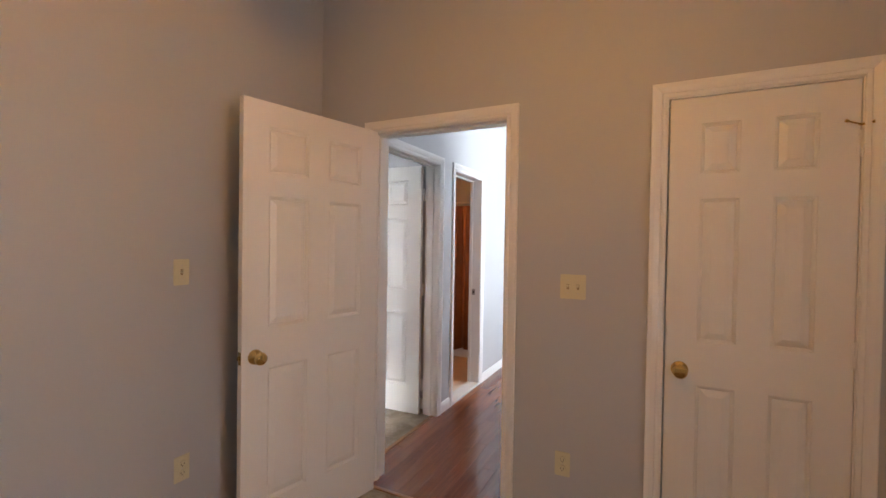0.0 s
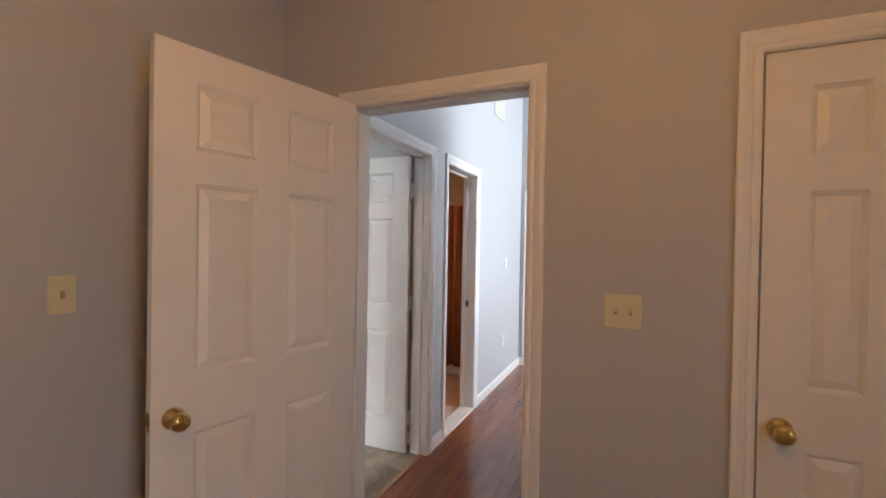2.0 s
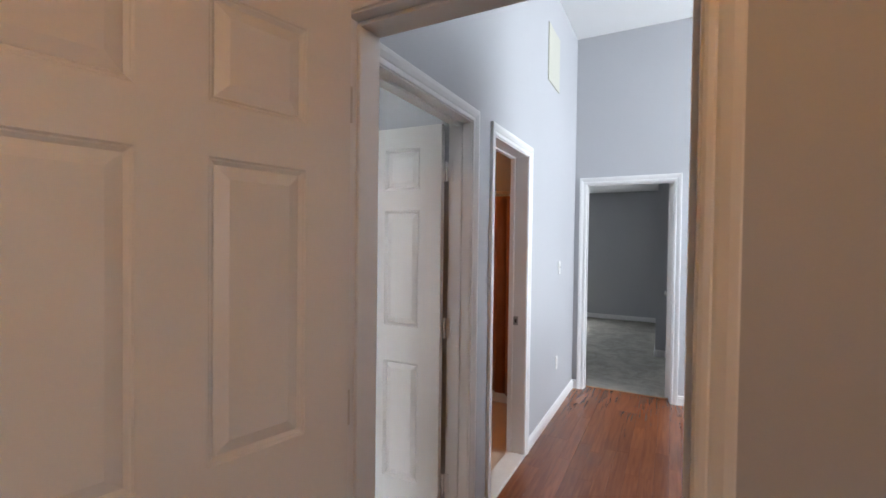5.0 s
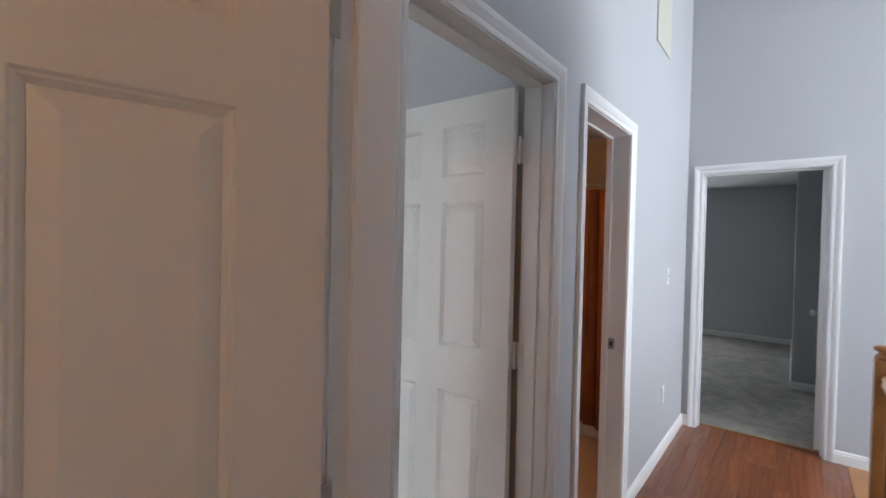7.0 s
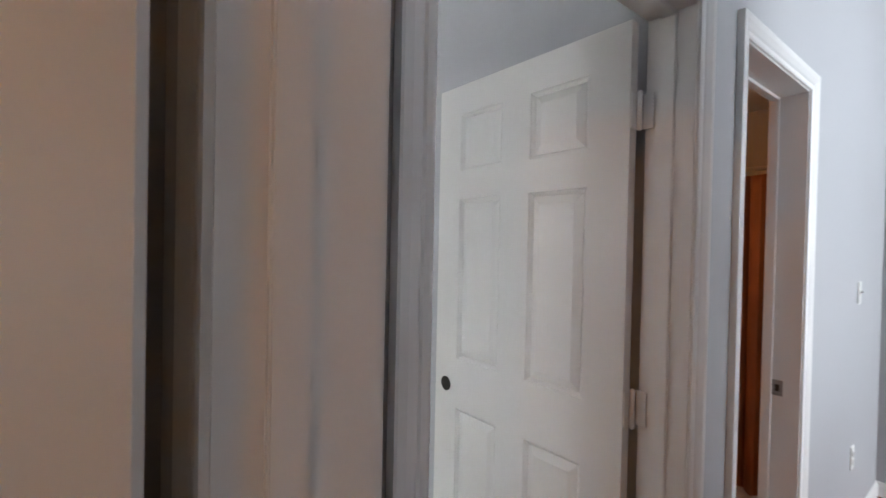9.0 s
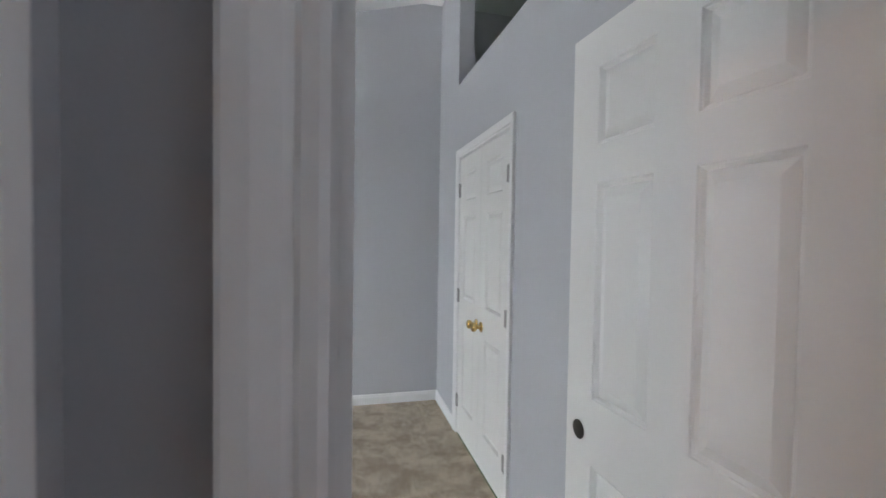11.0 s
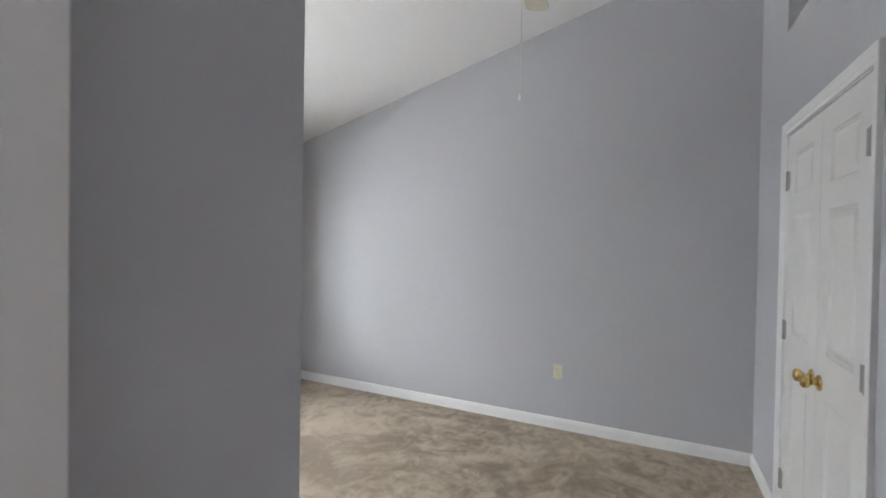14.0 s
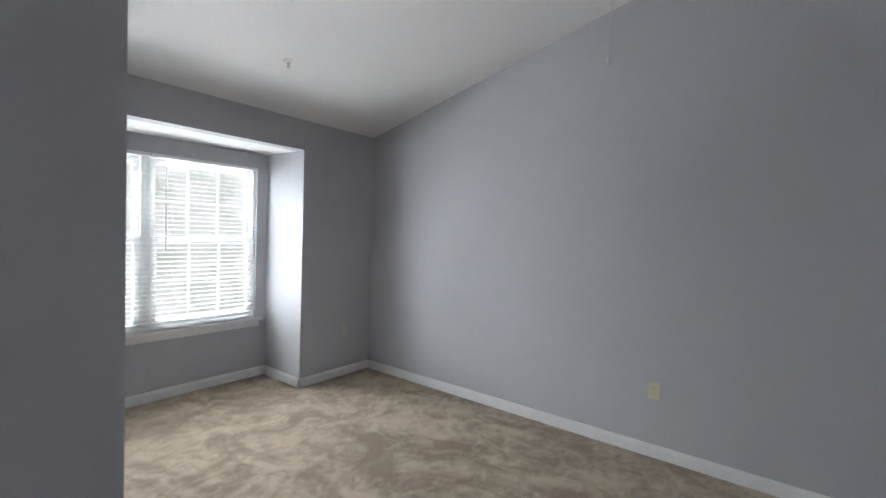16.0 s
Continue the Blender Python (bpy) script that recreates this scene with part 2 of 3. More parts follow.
wall("wall_6", "x", -0.115, 3.9, 3.58, 3.70, [(0.112 - JT, 0.876 + JT, -0.12, DH + JT)], z0=-2.6)
# closet walls and top kept low, unseen, so stairwell light passes over them
wall("wall_7", "y", T, 1.72, 1.035, 1.15, [(0.99 - JT, 1.616 + JT, -0.12, DH + JT)], z0=-2.6, z1=2.45)
wall("wall_8", "x", 1.15, 3.8, 1.60, 1.72, z0=-2.6, z1=2.45)
structure("low_closet_top", [(1.035, 3.8, T, 1.72, 2.45, 2.52)], WALL, "unseen grey closet top, added low so light passes into the hall", "ledge")
wall("wall_23", "y", T, 1.60, 3.80, 3.92, z0=0)
wall("wall_9", "y", 1.60, 3.58, 3.80, 3.92, [(1.80, 3.45, 0.4, 3.15)], z0=-2.6)
wall("wall_10", "y", -3.66, 2.0, FAR - 0.12, FAR)
structure("wall_11", [(FAR, -2.838, CL, CL + 0.115, 0, 2.6), (-2.838, -1.842, CL, CL + 0.115, DH + JT, 2.6), (-1.842, -0.115, CL, CL + 0.115, 0, 2.6), (FAR, -2.90, CL, CL + 0.115, 2.6, 3.7), (-0.5, -0.115, CL, CL + 0.115, 2.6, 3.7)], WALL, "pale grey painted closet wall with a ledge opening above", "wall")
wall("wall_12", "x", FAR, XB, WIN - 0.12, WIN, [(-2.65, -0.55, 0, 2.175)])
structure("wall_13", [(-2.77, -2.65, BAY - 0.12, WIN - 0.12, 0, 2.4), (-0.55, XB, BAY - 0.12, WIN - 0.12, 0, 2.4)], WALL, "pale grey painted side wall of the window bay", "wall")
wall("wall_14", "x", -2.65, -0.55, BAY - 0.12, BAY, [(-2.54, -0.66, 0.585, 2.035)], z1=2.4)
structure("bay_ceiling", [(-2.65, -0.55, BAY, WIN - 0.12, 2.175, 2.40)], CEIL, "white painted soffit of the window bay", "ceiling")
# closet, ledge and bath behind
structure("ledge", [(-2.90, -0.5, CL + 0.115, 1.95, 2.50, 2.60)], WALL, "grey painted ledge above the closet", "ledge")
wall("wall_15", "x", FAR, -0.115, 1.95, 2.0, z0=2.4)
wall("wall_16", "y", 1.255, 3.58, -2.45, -2.35, z1=2.5)
wall("wall_17", "x", -2.35, -0.115, 1.255, 1.30, z1=2.5)
structure("bath_ceiling", [(-2.35, -0.115, 1.30, 3.58, 2.44, 2.5)], CEIL, "white bathroom ceiling", "ceiling")
wall("wall_18", "x", -2.6, 3.0, 8.05, 8.17, [(-1.7, -0.72, 0.5, 2.15)], z1=2.6)
wall("wall_19", "y", 3.70, 8.05, -2.6, -2.48, z1=2.6)
wall("wall_20", "y", 3.70, 5.38, 2.9, 3.02, z1=2.6)
structure("wall_21", [(0.70, 3.02, 5.38, 8.05, 0, 2.6)], WALL, "grey wall of a boxed-out closet in the far room", "wall")
structure("wall_22", [(-2.6, -0.115, 3.58, 3.70, 0, 2.6)], WALL, "grey far room wall", "wall")
structure("ceiling_3", [(-2.6, 3.02, 3.70, 8.05, 2.44, 2.54)], CEIL, "flat white ceiling of the far room", "ceiling")


def ceiling():
    bm = bmesh.new()
    k, y0 = 0.264, -3.68
    low = lambda y: 2.445 + k * (y - WIN)
    yt = WIN + (3.48 - 2.445) / k
    prof = [(y0, low(y0)), (yt, 3.48), (3.75, 3.48), (3.75, 3.62), (yt, 3.62), (y0, low(y0) + 0.14)]
    rings = [[bm.verts.new((x, y, z)) for y, z in prof] for x in (FAR - 0.12, 3.95)]
    n = len(prof)
    for i in range(n):
        bm.faces.new((rings[0][i], rings[0][(i + 1) % n], rings[1][(i + 1) % n], rings[1][i]))
    bm.faces.new(rings[0])
    bm.faces.new(rings[1])
    return tagged(part("ceiling", bm, CEIL), "white vaulted ceiling with a sloping side", "ceiling", kind="structure")


ceiling()
structure("floor_1", [(XA, 3.3, -3.66, -0.029, -0.06, 0), (XA, 0.10, -0.029, Y1, -0.06, 0), (0.933, 3.3, -0.029, Y1, -0.06, 0)], CARPET, "beige cut-pile carpet with tread marks", "carpet")
structure("floor_2", [(FAR, XB, BAY, T, -0.06, 0), (FAR, -0.115, T, CL, -0.06, 0), (-0.115, -0.03, 0.261, 1.053, -0.06, 0)], CARPET, "beige cut-pile carpet with tread marks", "carpet")
structure("floor_3", [(-2.48, 2.9, 3.70, 8.05, -0.06, 0), (0.094, 0.894, 3.69, 3.70, -0.06, 0)], CARPET_D, "grey-beige carpet of the far room", "carpet")
structure("floor_4", [(-2.35, -0.115, 1.30, 3.58, -0.06, 0)], TILE, "peach-coloured bathroom floor", "floor")
structure("subfloor", [(-0.03, 1.08, -0.029, 3.69, -0.10, -0.018), (1.15, 3.3, T, 1.60, -0.1, 0)], WALL, "floor slab under the planks", "floor")

# ---- doors and trim ----


def casing(parent, frame_m, w, h, both=True):
    """Moulded casing round an opening of w by h, on the wall face at local y = 0, outward along -y. Origin: left foot of the opening."""
    cw = 0.060
    prof = [(0.0, 0.0), (0.0, 0.008), (0.006, 0.0105), (0.016, 0.0105), (0.020, 0.0075), (0.026, 0.0115), (0.042, 0.018), (0.056, 0.019), (cw, 0.0175), (cw, 0.0)]
    r = 0.005

    def strip(name, a, b):
        bm = bmesh.new()
        ra = [bm.verts.new(a(o, d)) for o, d in prof]
        rb = [bm.verts.new(b(o, d)) for o, d in prof]
        n = len(prof)
        for i in range(n):
            bm.faces.new((ra[i], ra[(i + 1) % n], rb[(i + 1) % n], rb[i]))
        bm.faces.new(ra)
        bm.faces.new(rb)
        part(name, bm, TRIM, parent, m=frame_m)

    strip("casing", lambda o, d: (-r - o, -d, 0), lambda o, d: (-r - o, -d, h + r + o))
    strip("casing", lambda o, d: (w + r + o, -d, 0), lambda o, d: (w + r + o, -d, h + r + o))
    strip("casing", lambda o, d: (-r - o, -d, h + r + o), lambda o, d: (w + r + o, -d, h + r + o))


def door_frame(name, m, w, depth, h=DH, stop_at=None, sides="ab", label="white painted door frame with moulded casing"):
    """Jambs, stop and casings. Origin: left foot of the opening on face a; the opening runs along +x and the wall along +y by depth."""
    ob = thing(name, label, "door frame", m, kind="structure")
    e = 0.001
    for x0, x1 in ((-JT, 0), (w, w + JT)):
        boxes("jamb", [(x0, x1, -e, depth + e, 0, h)], TRIM, ob)
    boxes("head_jamb", [(-JT, w + JT, -e, depth + e, h, h + JT)], TRIM, ob)
    if stop_at is not None:
        s0, s1 = stop_at
        boxes("stop", [(0, 0.011, s0, s1, 0, h - 0.011)], TRIM, ob, bevel=0.002)
        boxes("stop", [(w - 0.011, w, s0, s1, 0, h - 0.011)], TRIM, ob, bevel=0.002)
        boxes("stop", [(0, w, s0, s1, h - 0.011, h)], TRIM, ob, bevel=0.002)
    if "a" in sides:
        casing(ob, pose(0, 0, 0), w, h)
    if "b" in sides:
        casing(ob, pose(w, depth, 0, 0, 0, 180), w, h)
    return ob


ROWS = ((0.235, 0.840), (1.022, 1.612), (1.715, 1.922))
DT = 0.035


def six_panel(parent, w, h=2.018, z0=0.012, paint=DOOR):
    """A moulded six-panel slab, local x from the hinge edge, y through the thickness from 0 to DT."""
    st, mu = (0.118, 0.116) if w > 0.66 else (0.115, 0.110)
    if w < 0.56:
        st, mu = 0.105, 0.0
    pw = (w - 2 * st - mu) / 2 if mu else w - 2 * st
    cols = [(st, st + pw), (st + pw + mu, w - st)] if mu else [(st, w - st)]
    bm = bmesh.new()
    xs = sorted({0, w, *[c for p in cols for c in p]})
    zs = sorted({z0, z0 + h, *[c for p in ROWS for c in p]})
    holes = {(a, c) for a, _ in cols for c, _ in ROWS}

    def quad(*p):
        bm.faces.new([bm.verts.new(q) for q in p])

    for y in (0, DT):
        for xa, xb in zip(xs, xs[1:]):
            for za, zb in zip(zs, zs[1:]):
                if (xa, za) not in holes:
                    quad((xa, y, za), (xb, y, za), (xb, y, zb), (xa, y, zb))
    for xa, xb in cols:
        for za, zb in ROWS:
            for y, s in ((0, 1), (DT, -1)):
                steps = ((0, 0), (0.0035, 0.0045), (0.0065, 0.0050), (0.0135, 0.0115))
                loops = [[(xa + i, y + s * d, za + i), (xb - i, y + s * d, za + i), (xb - i, y + s * d, zb - i), (xa + i, y + s * d, zb - i)] for i, d in steps]
                for o, q in zip(loops, loops[1:]):
                    for k in range(4):
                        quad(o[k], o[(k + 1) % 4], q[(k + 1) % 4], q[k])
    e = z0 + h
    quad((0, 0, z0), (0, DT, z0), (0, DT, e), (0, 0, e))
    quad((w, 0, z0), (w, DT, z0), (w, DT, e), (w, 0, e))
    quad((0, 0, z0), (w, 0, z0), (w, DT, z0), (0, DT, z0))
    quad((0, 0, e), (w, 0, e), (w, DT, e), (0, DT, e))
    bmesh.ops.remove_doubles(bm, verts=bm.verts, dist=1e-5)
    slab = part("slab", bm, paint, parent)
    for za, zb in ROWS:
        bm = bmesh.new()
        i, b, f = 0.0140, 0.040, 0.0018
        rings = []
        for y, k in ((0.0112, i), (f, b), (DT - f, b), (DT - 0.0112, i)):
            rings.append([bm.verts.new(p) for p in ((k, y, k), (pw - k, y, k), (pw - k, y, zb - za - k), (k, y, zb - za - k))])
        for r0, r1 in zip(rings, rings[1:]):
            if r0 is rings[1]:
                continue
            for k in range(4):
                bm.faces.new((r0[k], r0[(k + 1) % 4], r1[(k + 1) % 4], r1[k]))
        bm.faces.new(rings[1])
        bm.faces.new(rings[2])
        for k in range(4):
            bm.faces.new((rings[0][k], rings[0][(k + 1) % 4], rings[3][(k + 1) % 4], rings[3][k]))
        me = mesh_of("panel", bm, paint)
        for xa, _ in cols:
            part("panel", me, paint, slab, m=pose(xa, 0, za))
    return slab


KNOB = [(0.033, 0.0), (0.033, 0.004), (0.026, 0.009), (0.013, 0.012), (0.011, 0.026), (0.017, 0.032), (0.0265, 0.040), (0.0285, 0.050), (0.026, 0.059), (0.018, 0.064), (0.004, 0.066)]


def knob(parent, x, z, y, out, mat=BRASS, label="polished brass knob"):
    """out: +1 along +y, -1 along -y."""
    bm = bmesh.new()
    lathe(bm, KNOB, pose(x, y, z, -90 * out, 0, 0), 24)
    return part("knob", bm, mat, parent, label)


def hinge(parent, x, y, z, mat=NICKEL, leaf=0.03):
    """A hinge with its pin upright at x, y and leaves on both sides."""
    bm = bmesh.new()
    lathe(bm, [(0.003, -0.052), (0.0062, -0.048), (0.0062, 0.048), (0.003, 0.052)], pose(x, y, z), 12)
    box(bm, x - leaf, x + leaf, y + 0.001, y + 0.004, z - 0.045, z + 0.045)
    return part("hinge", bm, mat, parent)


def latch(parent, x, y0, y1, z):
    bm = bmesh.new()
    box(bm, x - 0.001, x + 0.0015, y0, y1, z - 0.028, z + 0.028, 0.0005)
    box(bm, x, x + 0.010, (y0 + y1) / 2 - 0.006, (y0 + y1) / 2 + 0.006, z - 0.009, z + 0.009, 0.002)
    return part("latch", bm, BRASS, parent)


KZ = 0.900
# first bedroom doorway and its door, open against the side wall
door_frame("door_frame_1", pose(X1, Y1, 0), X2 - X1, T - Y1, stop_at=(0.036, 0.07))
door = thing("door_1", "white six-panel door standing wide open into the bedroom", "door", pose(X1 + 0.019, Y1 - 0.042, 0, 0, 0, -103), kind="structure")
six_panel(door, 0.762)
knob(door, 0.762 - 0.06, KZ, DT, 1)
knob(door, 0.762 - 0.06, KZ, 0, -1)
latch(door, 0.762, 0.006, 0.029, KZ)
for z in (0.25, 1.03, 1.80):
    hinge(door, -0.003, -0.004, z)

# closet door of the first bedroom, closed
door_frame("door_frame_2", pose(1.618, Y1, 0), 0.620, T - Y1, sides="a")
door = thing("door_2", "white six-panel closet door, closed, with a brass knob", "door", pose(2.235, Y1 + 0.002, 0, 0, 0, 180) @ pose(0, -DT, 0), kind="structure")
six_panel(door, 0.610)
knob(door, 0.610 - 0.055, KZ, DT, 1)
for z in (0.25, 1.03, 1.80):
    hinge(door, -0.003, DT + 0.002, z, TRIM, 0.012)

# second bedroom doorway; its door stands open at a right angle
door_frame("door_frame_3", pose(0, 0.271, 0, 0, 0, 90), 0.764, 0.115, stop_at=(0.045, 0.08))
door = thing("door_3", "white six-panel door, open, with an empty latch hole", "door", pose(-0.133, 0.981, 0, 0, 0, 182.95) @ pose(0, -DT, 0), kind="structure")
slab = six_panel(door, 0.757)

# bathroom doorway
door_frame("door_frame_4", pose(0, 1.345, 0, 0, 0, 90), BATH - 1.345, 0.115, stop_at=(0.086, 0.114))
boxes("threshold", [(-0.115, 0.012, 1.345, BATH, -0.015, 0.014)], PORCH, bevel=0.004)
tagged(bpy.data.objects["threshold"], "pale marble threshold under the bathroom door", "threshold", kind="structure")

# far room doorway
door_frame("door_frame_5", pose(0.112, 3.58, 0), 0.764, 0.12, stop_at=(0.04, 0.075))
door = thing("door_4", "white six-panel door standing open into the far room", "door", pose(0.870, 3.702, 0, 0, 0, 87), kind="structure")
six_panel(door, 0.758)
knob(door, 0.70, KZ + 0.02, DT, 1, NICKEL, "satin nickel knob")

# hall closet door, closed
door_frame("door_frame_6", pose(1.035, 1.616, 0, 0, 0, -90), 0.626, 0.115, sides="a")
door = thing("door_5", "white glossy six-panel hall closet door, closed", "door", pose(1.033, 1.613, 0, 0, 0, -90), kind="structure")
six_panel(door, 0.620, paint=GLOSS)
knob(door, 0.620 - 0.055, KZ, 0, -1)
for z in (0.25, 1.00, 1.82):
    hinge(door, -0.003, -0.006, z, TRIM)


def pin_stop(parent, x, y, z, out, mat):
    """A hinge-pin door stop: a bent rod with a rubber tip."""
    bm = bmesh.new()
    lathe(bm, [(0.009, -0.004), (0.009, 0.004)], pose(x, y, z), 12)
    lathe(bm, [(0.0032, 0), (0.0032, 0.055), (0.006, 0.056), (0.006, 0.064), (0.003, 0.066)], pose(x, y, z, 0, 0, 0) @ pose(0, 0, 0, -80 * out, 0, -60 * out), 10)
    lathe(bm, [(0.003, 0), (0.003, 0.026), (0.0055, 0.027), (0.0055, 0.034)], pose(x, y, z, 0, 0, 0) @ pose(0, 0, 0, -80 * out, 0, 70 * out), 10)
    return part("pin_stop", bm, mat, parent, "bent metal hinge-pin stop")


pin_stop(door, -0.003, -0.006, 1.885, -1, DARK)
pin_stop(bpy.data.objects["door_2"], -0.003, DT, 1.865, 1, BRASS)

# double closet doors of the second bedroom
door_frame("door_frame_7", pose(-2.82, CL, 0), 0.960, 0.115, sides="a")
for k, (x, turn, edge) in enumerate(((-2.817, 0, "hinged at the corner side"), (-1.863, 180, "hinged at the room side"))):
    base = pose(x, CL + 0.002, 0) if not turn else pose(x, CL + 0.002, 0, 0, 0, 180) @ pose(0, -DT, 0)
    door = thing(f"door_{6 + k}", "white panelled closet door leaf of a closed pair, " + edge, "door", base, group="closet door pair", kind="structure")
    six_panel(door, 0.475)
    face, out = (0, -1) if not turn else (DT, 1)
    knob(door, 0.475 - 0.045, KZ, face, out)
    for z in (0.25, 1.03, 1.80):
        hinge(door, -0.003, face + out * 0.006, z, HINGE)


def latch_hole():
    """A dark rimmed disc on the open door, coloured as the empty bore's shade."""
    bm = bmesh.new()
    lathe(bm, [(0.024, 0.0), (0.027, 0.0012), (0.027, 0.002), (0.0245, 0.002)], pose(0.757 - 0.062, DT, KZ + 0.018, -90, 0, 0), 24)
    part("bore", bm, DARK, bpy.data.objects["door_3"], "dark rimmed disc coloured as the shade in the empty latch bore")


latch_hole()
for z in (0.25, 1.03, 1.80):
    # leaves bridge the gap between slab and jamb
    bm = bmesh.new()
    lathe(bm, [(0.003, -0.052), (0.0065, -0.048), (0.0065, 0.048), (0.003, 0.052)], pose(-0.014, 0.012, z), 12)
    box(bm, -0.004, -0.001, 0.0, 0.033, z - 0.045, z + 0.045)
    box(bm, -0.040, -0.014, -0.012, -0.008, z - 0.045, z + 0.045)
    part("hinge", bm, TRIM, bpy.data.objects["door_3"], "painted-over hinge")

# strike plate of the bathroom frame
bm = bmesh.new()
box(bm, -0.085, -0.052, BATH - 0.003, BATH + 0.0002, 0.892, 0.952, 0.0008)
strike = part("strike_plate", bm, HINGE)
tagged(strike, "small grey metal strike plate on the bathroom jamb", "strike plate")
# no hole is cut: a dark slip paints the pocket's shade
boxes("latch_pocket", [(-0.076, -0.062, BATH - 0.0036, BATH - 0.0031, 0.909, 0.935)], DARK, strike, "dark slip coloured as the shade in the latch pocket")

# ---- baseboards ----


def baseboard(x0, y0, x1, y1, side):
    """From one point to another; side: +1 when the room lies to the left of the way."""
    d = Vector((x1 - x0, y1 - y0, 0))
    ln = d.length
    d.normalize()
    n = Vector((-d.y, d.x, 0)) * side
    bm = bmesh.new()
    prof = [(0, 0), (0.013, 0), (0.013, 0.060), (0.010, 0.070), (0.0095, 0.076), (0.006, 0.084), (0, 0.086)]
    a = [bm.verts.new(Vector((x0, y0, z)) + n * o) for o, z in prof]
    b = [bm.verts.new(Vector((x1, y1, z)) + n * o) for o, z in prof]
    k = len(prof)
    for i in range(k):
        bm.faces.new((a[i], a[(i + 1) % k], b[(i + 1) % k], b[i]))
    bm.faces.new(a)
    bm.faces.new(b)
    return tagged(part("baseboard", bm, TRIM), "white painted baseboard with a moulded top", "baseboard", kind="structure")


for run in (
    (FAR, CL, FAR, WIN, 1), (FAR, WIN, -2.65, WIN, 1), (-2.65, WIN, -2.65, BAY, 1), (-2.65, BAY, -0.55, BAY, 1), (-0.55, BAY, -0.55, WIN, 1),
    (-0.55, WIN, XB, WIN, 1), (XB, WIN, XB, T, 1), (XB, T, -0.115, T, 1), (-0.115, CL, -1.797, CL, 1), (-2.883, CL, FAR, CL, 1),
    (0, 3.58, 0, BATH + 0.063, 1), (0, 1.282, 0, 1.098, 1), (0.049, 3.58, 0, 3.58, 1), (1.102, 3.58, 0.939, 3.58, 1),
    (0.05, Y1, XA, Y1, 1), (1.555, Y1, 0.967, Y1, 1), (3.3, Y1, 2.301, Y1, 1), (XA, Y1, XA, -3.66, 1),
    (0.70, 8.05, -2.48, 8.05, 1), (0.70, 5.38, 0.70, 8.05, 1), (2.9, 5.38, 0.70, 5.38, 1), (0, 0.214, 0, T, 1), (1.035, T, 1.035, 0.927, 1),
):
    baseboard(*run)

# ---- hall floor, planks last ----
bm = bmesh.new()
box(bm, 1.0, 1.115, 2.62, 3.567, -0.03, 0.003, 0.008)
tagged(part("stair_nosing", bm, OAK), "light oak nosing at the head of the stairs", "stair nosing", kind="structure")
bm = bmesh.new()
box(bm, 1.0, 1.115, 1.73, 2.62, -0.03, 0.003, 0.008)
tagged(part("landing_edge", bm, OAK), "light oak landing edge under the railing", "landing edge", kind="structure")
for spans in ([(0.105, 0.915, -0.043, -0.015, -0.01, 0.006)], [(-0.045, -0.017, 0.271, 1.035, -0.01, 0.006)], [(0.112, 0.876, 3.678, 3.706, -0.01, 0.006)]):
    tagged(boxes("carpet_strip", spans, OAK, bevel=0.003), "thin tan strip between carpet and wood floor", "floor strip", kind="structure")


def staircase():
    st = thing("staircase", "oak stairs going down beside the grey end wall", "stairs")
    for i in range(8):
        z, x = -0.185 * (i + 1), 1.10 + 0.255 * i
        boxes("tread", [(x - 0.02, x + 0.262, 2.62, 3.56, z - 0.03, z)], OAK, st, bevel=0.006)
        boxes("riser", [(x - 0.012, x, 2.62, 3.56, z, z + 0.155)], TRIM, st)
    bm = bmesh.new()
    vs = [bm.verts.new(v) for v in ((1.102, 3.567, 0.086), (1.102, 3.567, -0.30), (3.2, 3.567, -1.82), (3.2, 3.567, -1.43), (1.20, 3.567, 0.02))]
    f = bm.faces.new(vs)
    ex = bmesh.ops.extrude_face_region(bm, geom=[f])
    bmesh.ops.translate(bm, vec=(0, 0.012, 0), verts=[v for v in ex["geom"] if isinstance(v, bmesh.types.BMVert)])
    part("skirt_board", bm, TRIM, st, "white skirt board running down with the steps")


staircase()
structure("floor_5", [(1.15, 3.8, 1.72, 3.58, -2.7, -2.6)], WALL, "floor at the foot of the stairwell", "floor")


def newel():
    st = thing("newel_post", "honey oak newel post with a turned mushroom cap", "newel post", pose(1.05, 2.575, 0))
    boxes("post", [(-0.040, 0.040, -0.040, 0.040, 0.0, 0.925)], OAK, st, bevel=0.005)
    bm = bmesh.new()
    lathe(bm, [(0.038, 0.925), (0.044, 0.932), (0.036, 0.946), (0.027, 0.952), (0.026, 0.960), (0.040, 0.966), (0.046, 0.976), (0.041, 0.986), (0.026, 0.992), (0.008, 0.994)], pose(0, 0, 0), 24)
    part("cap", bm, OAK, st)
    return st


newel()


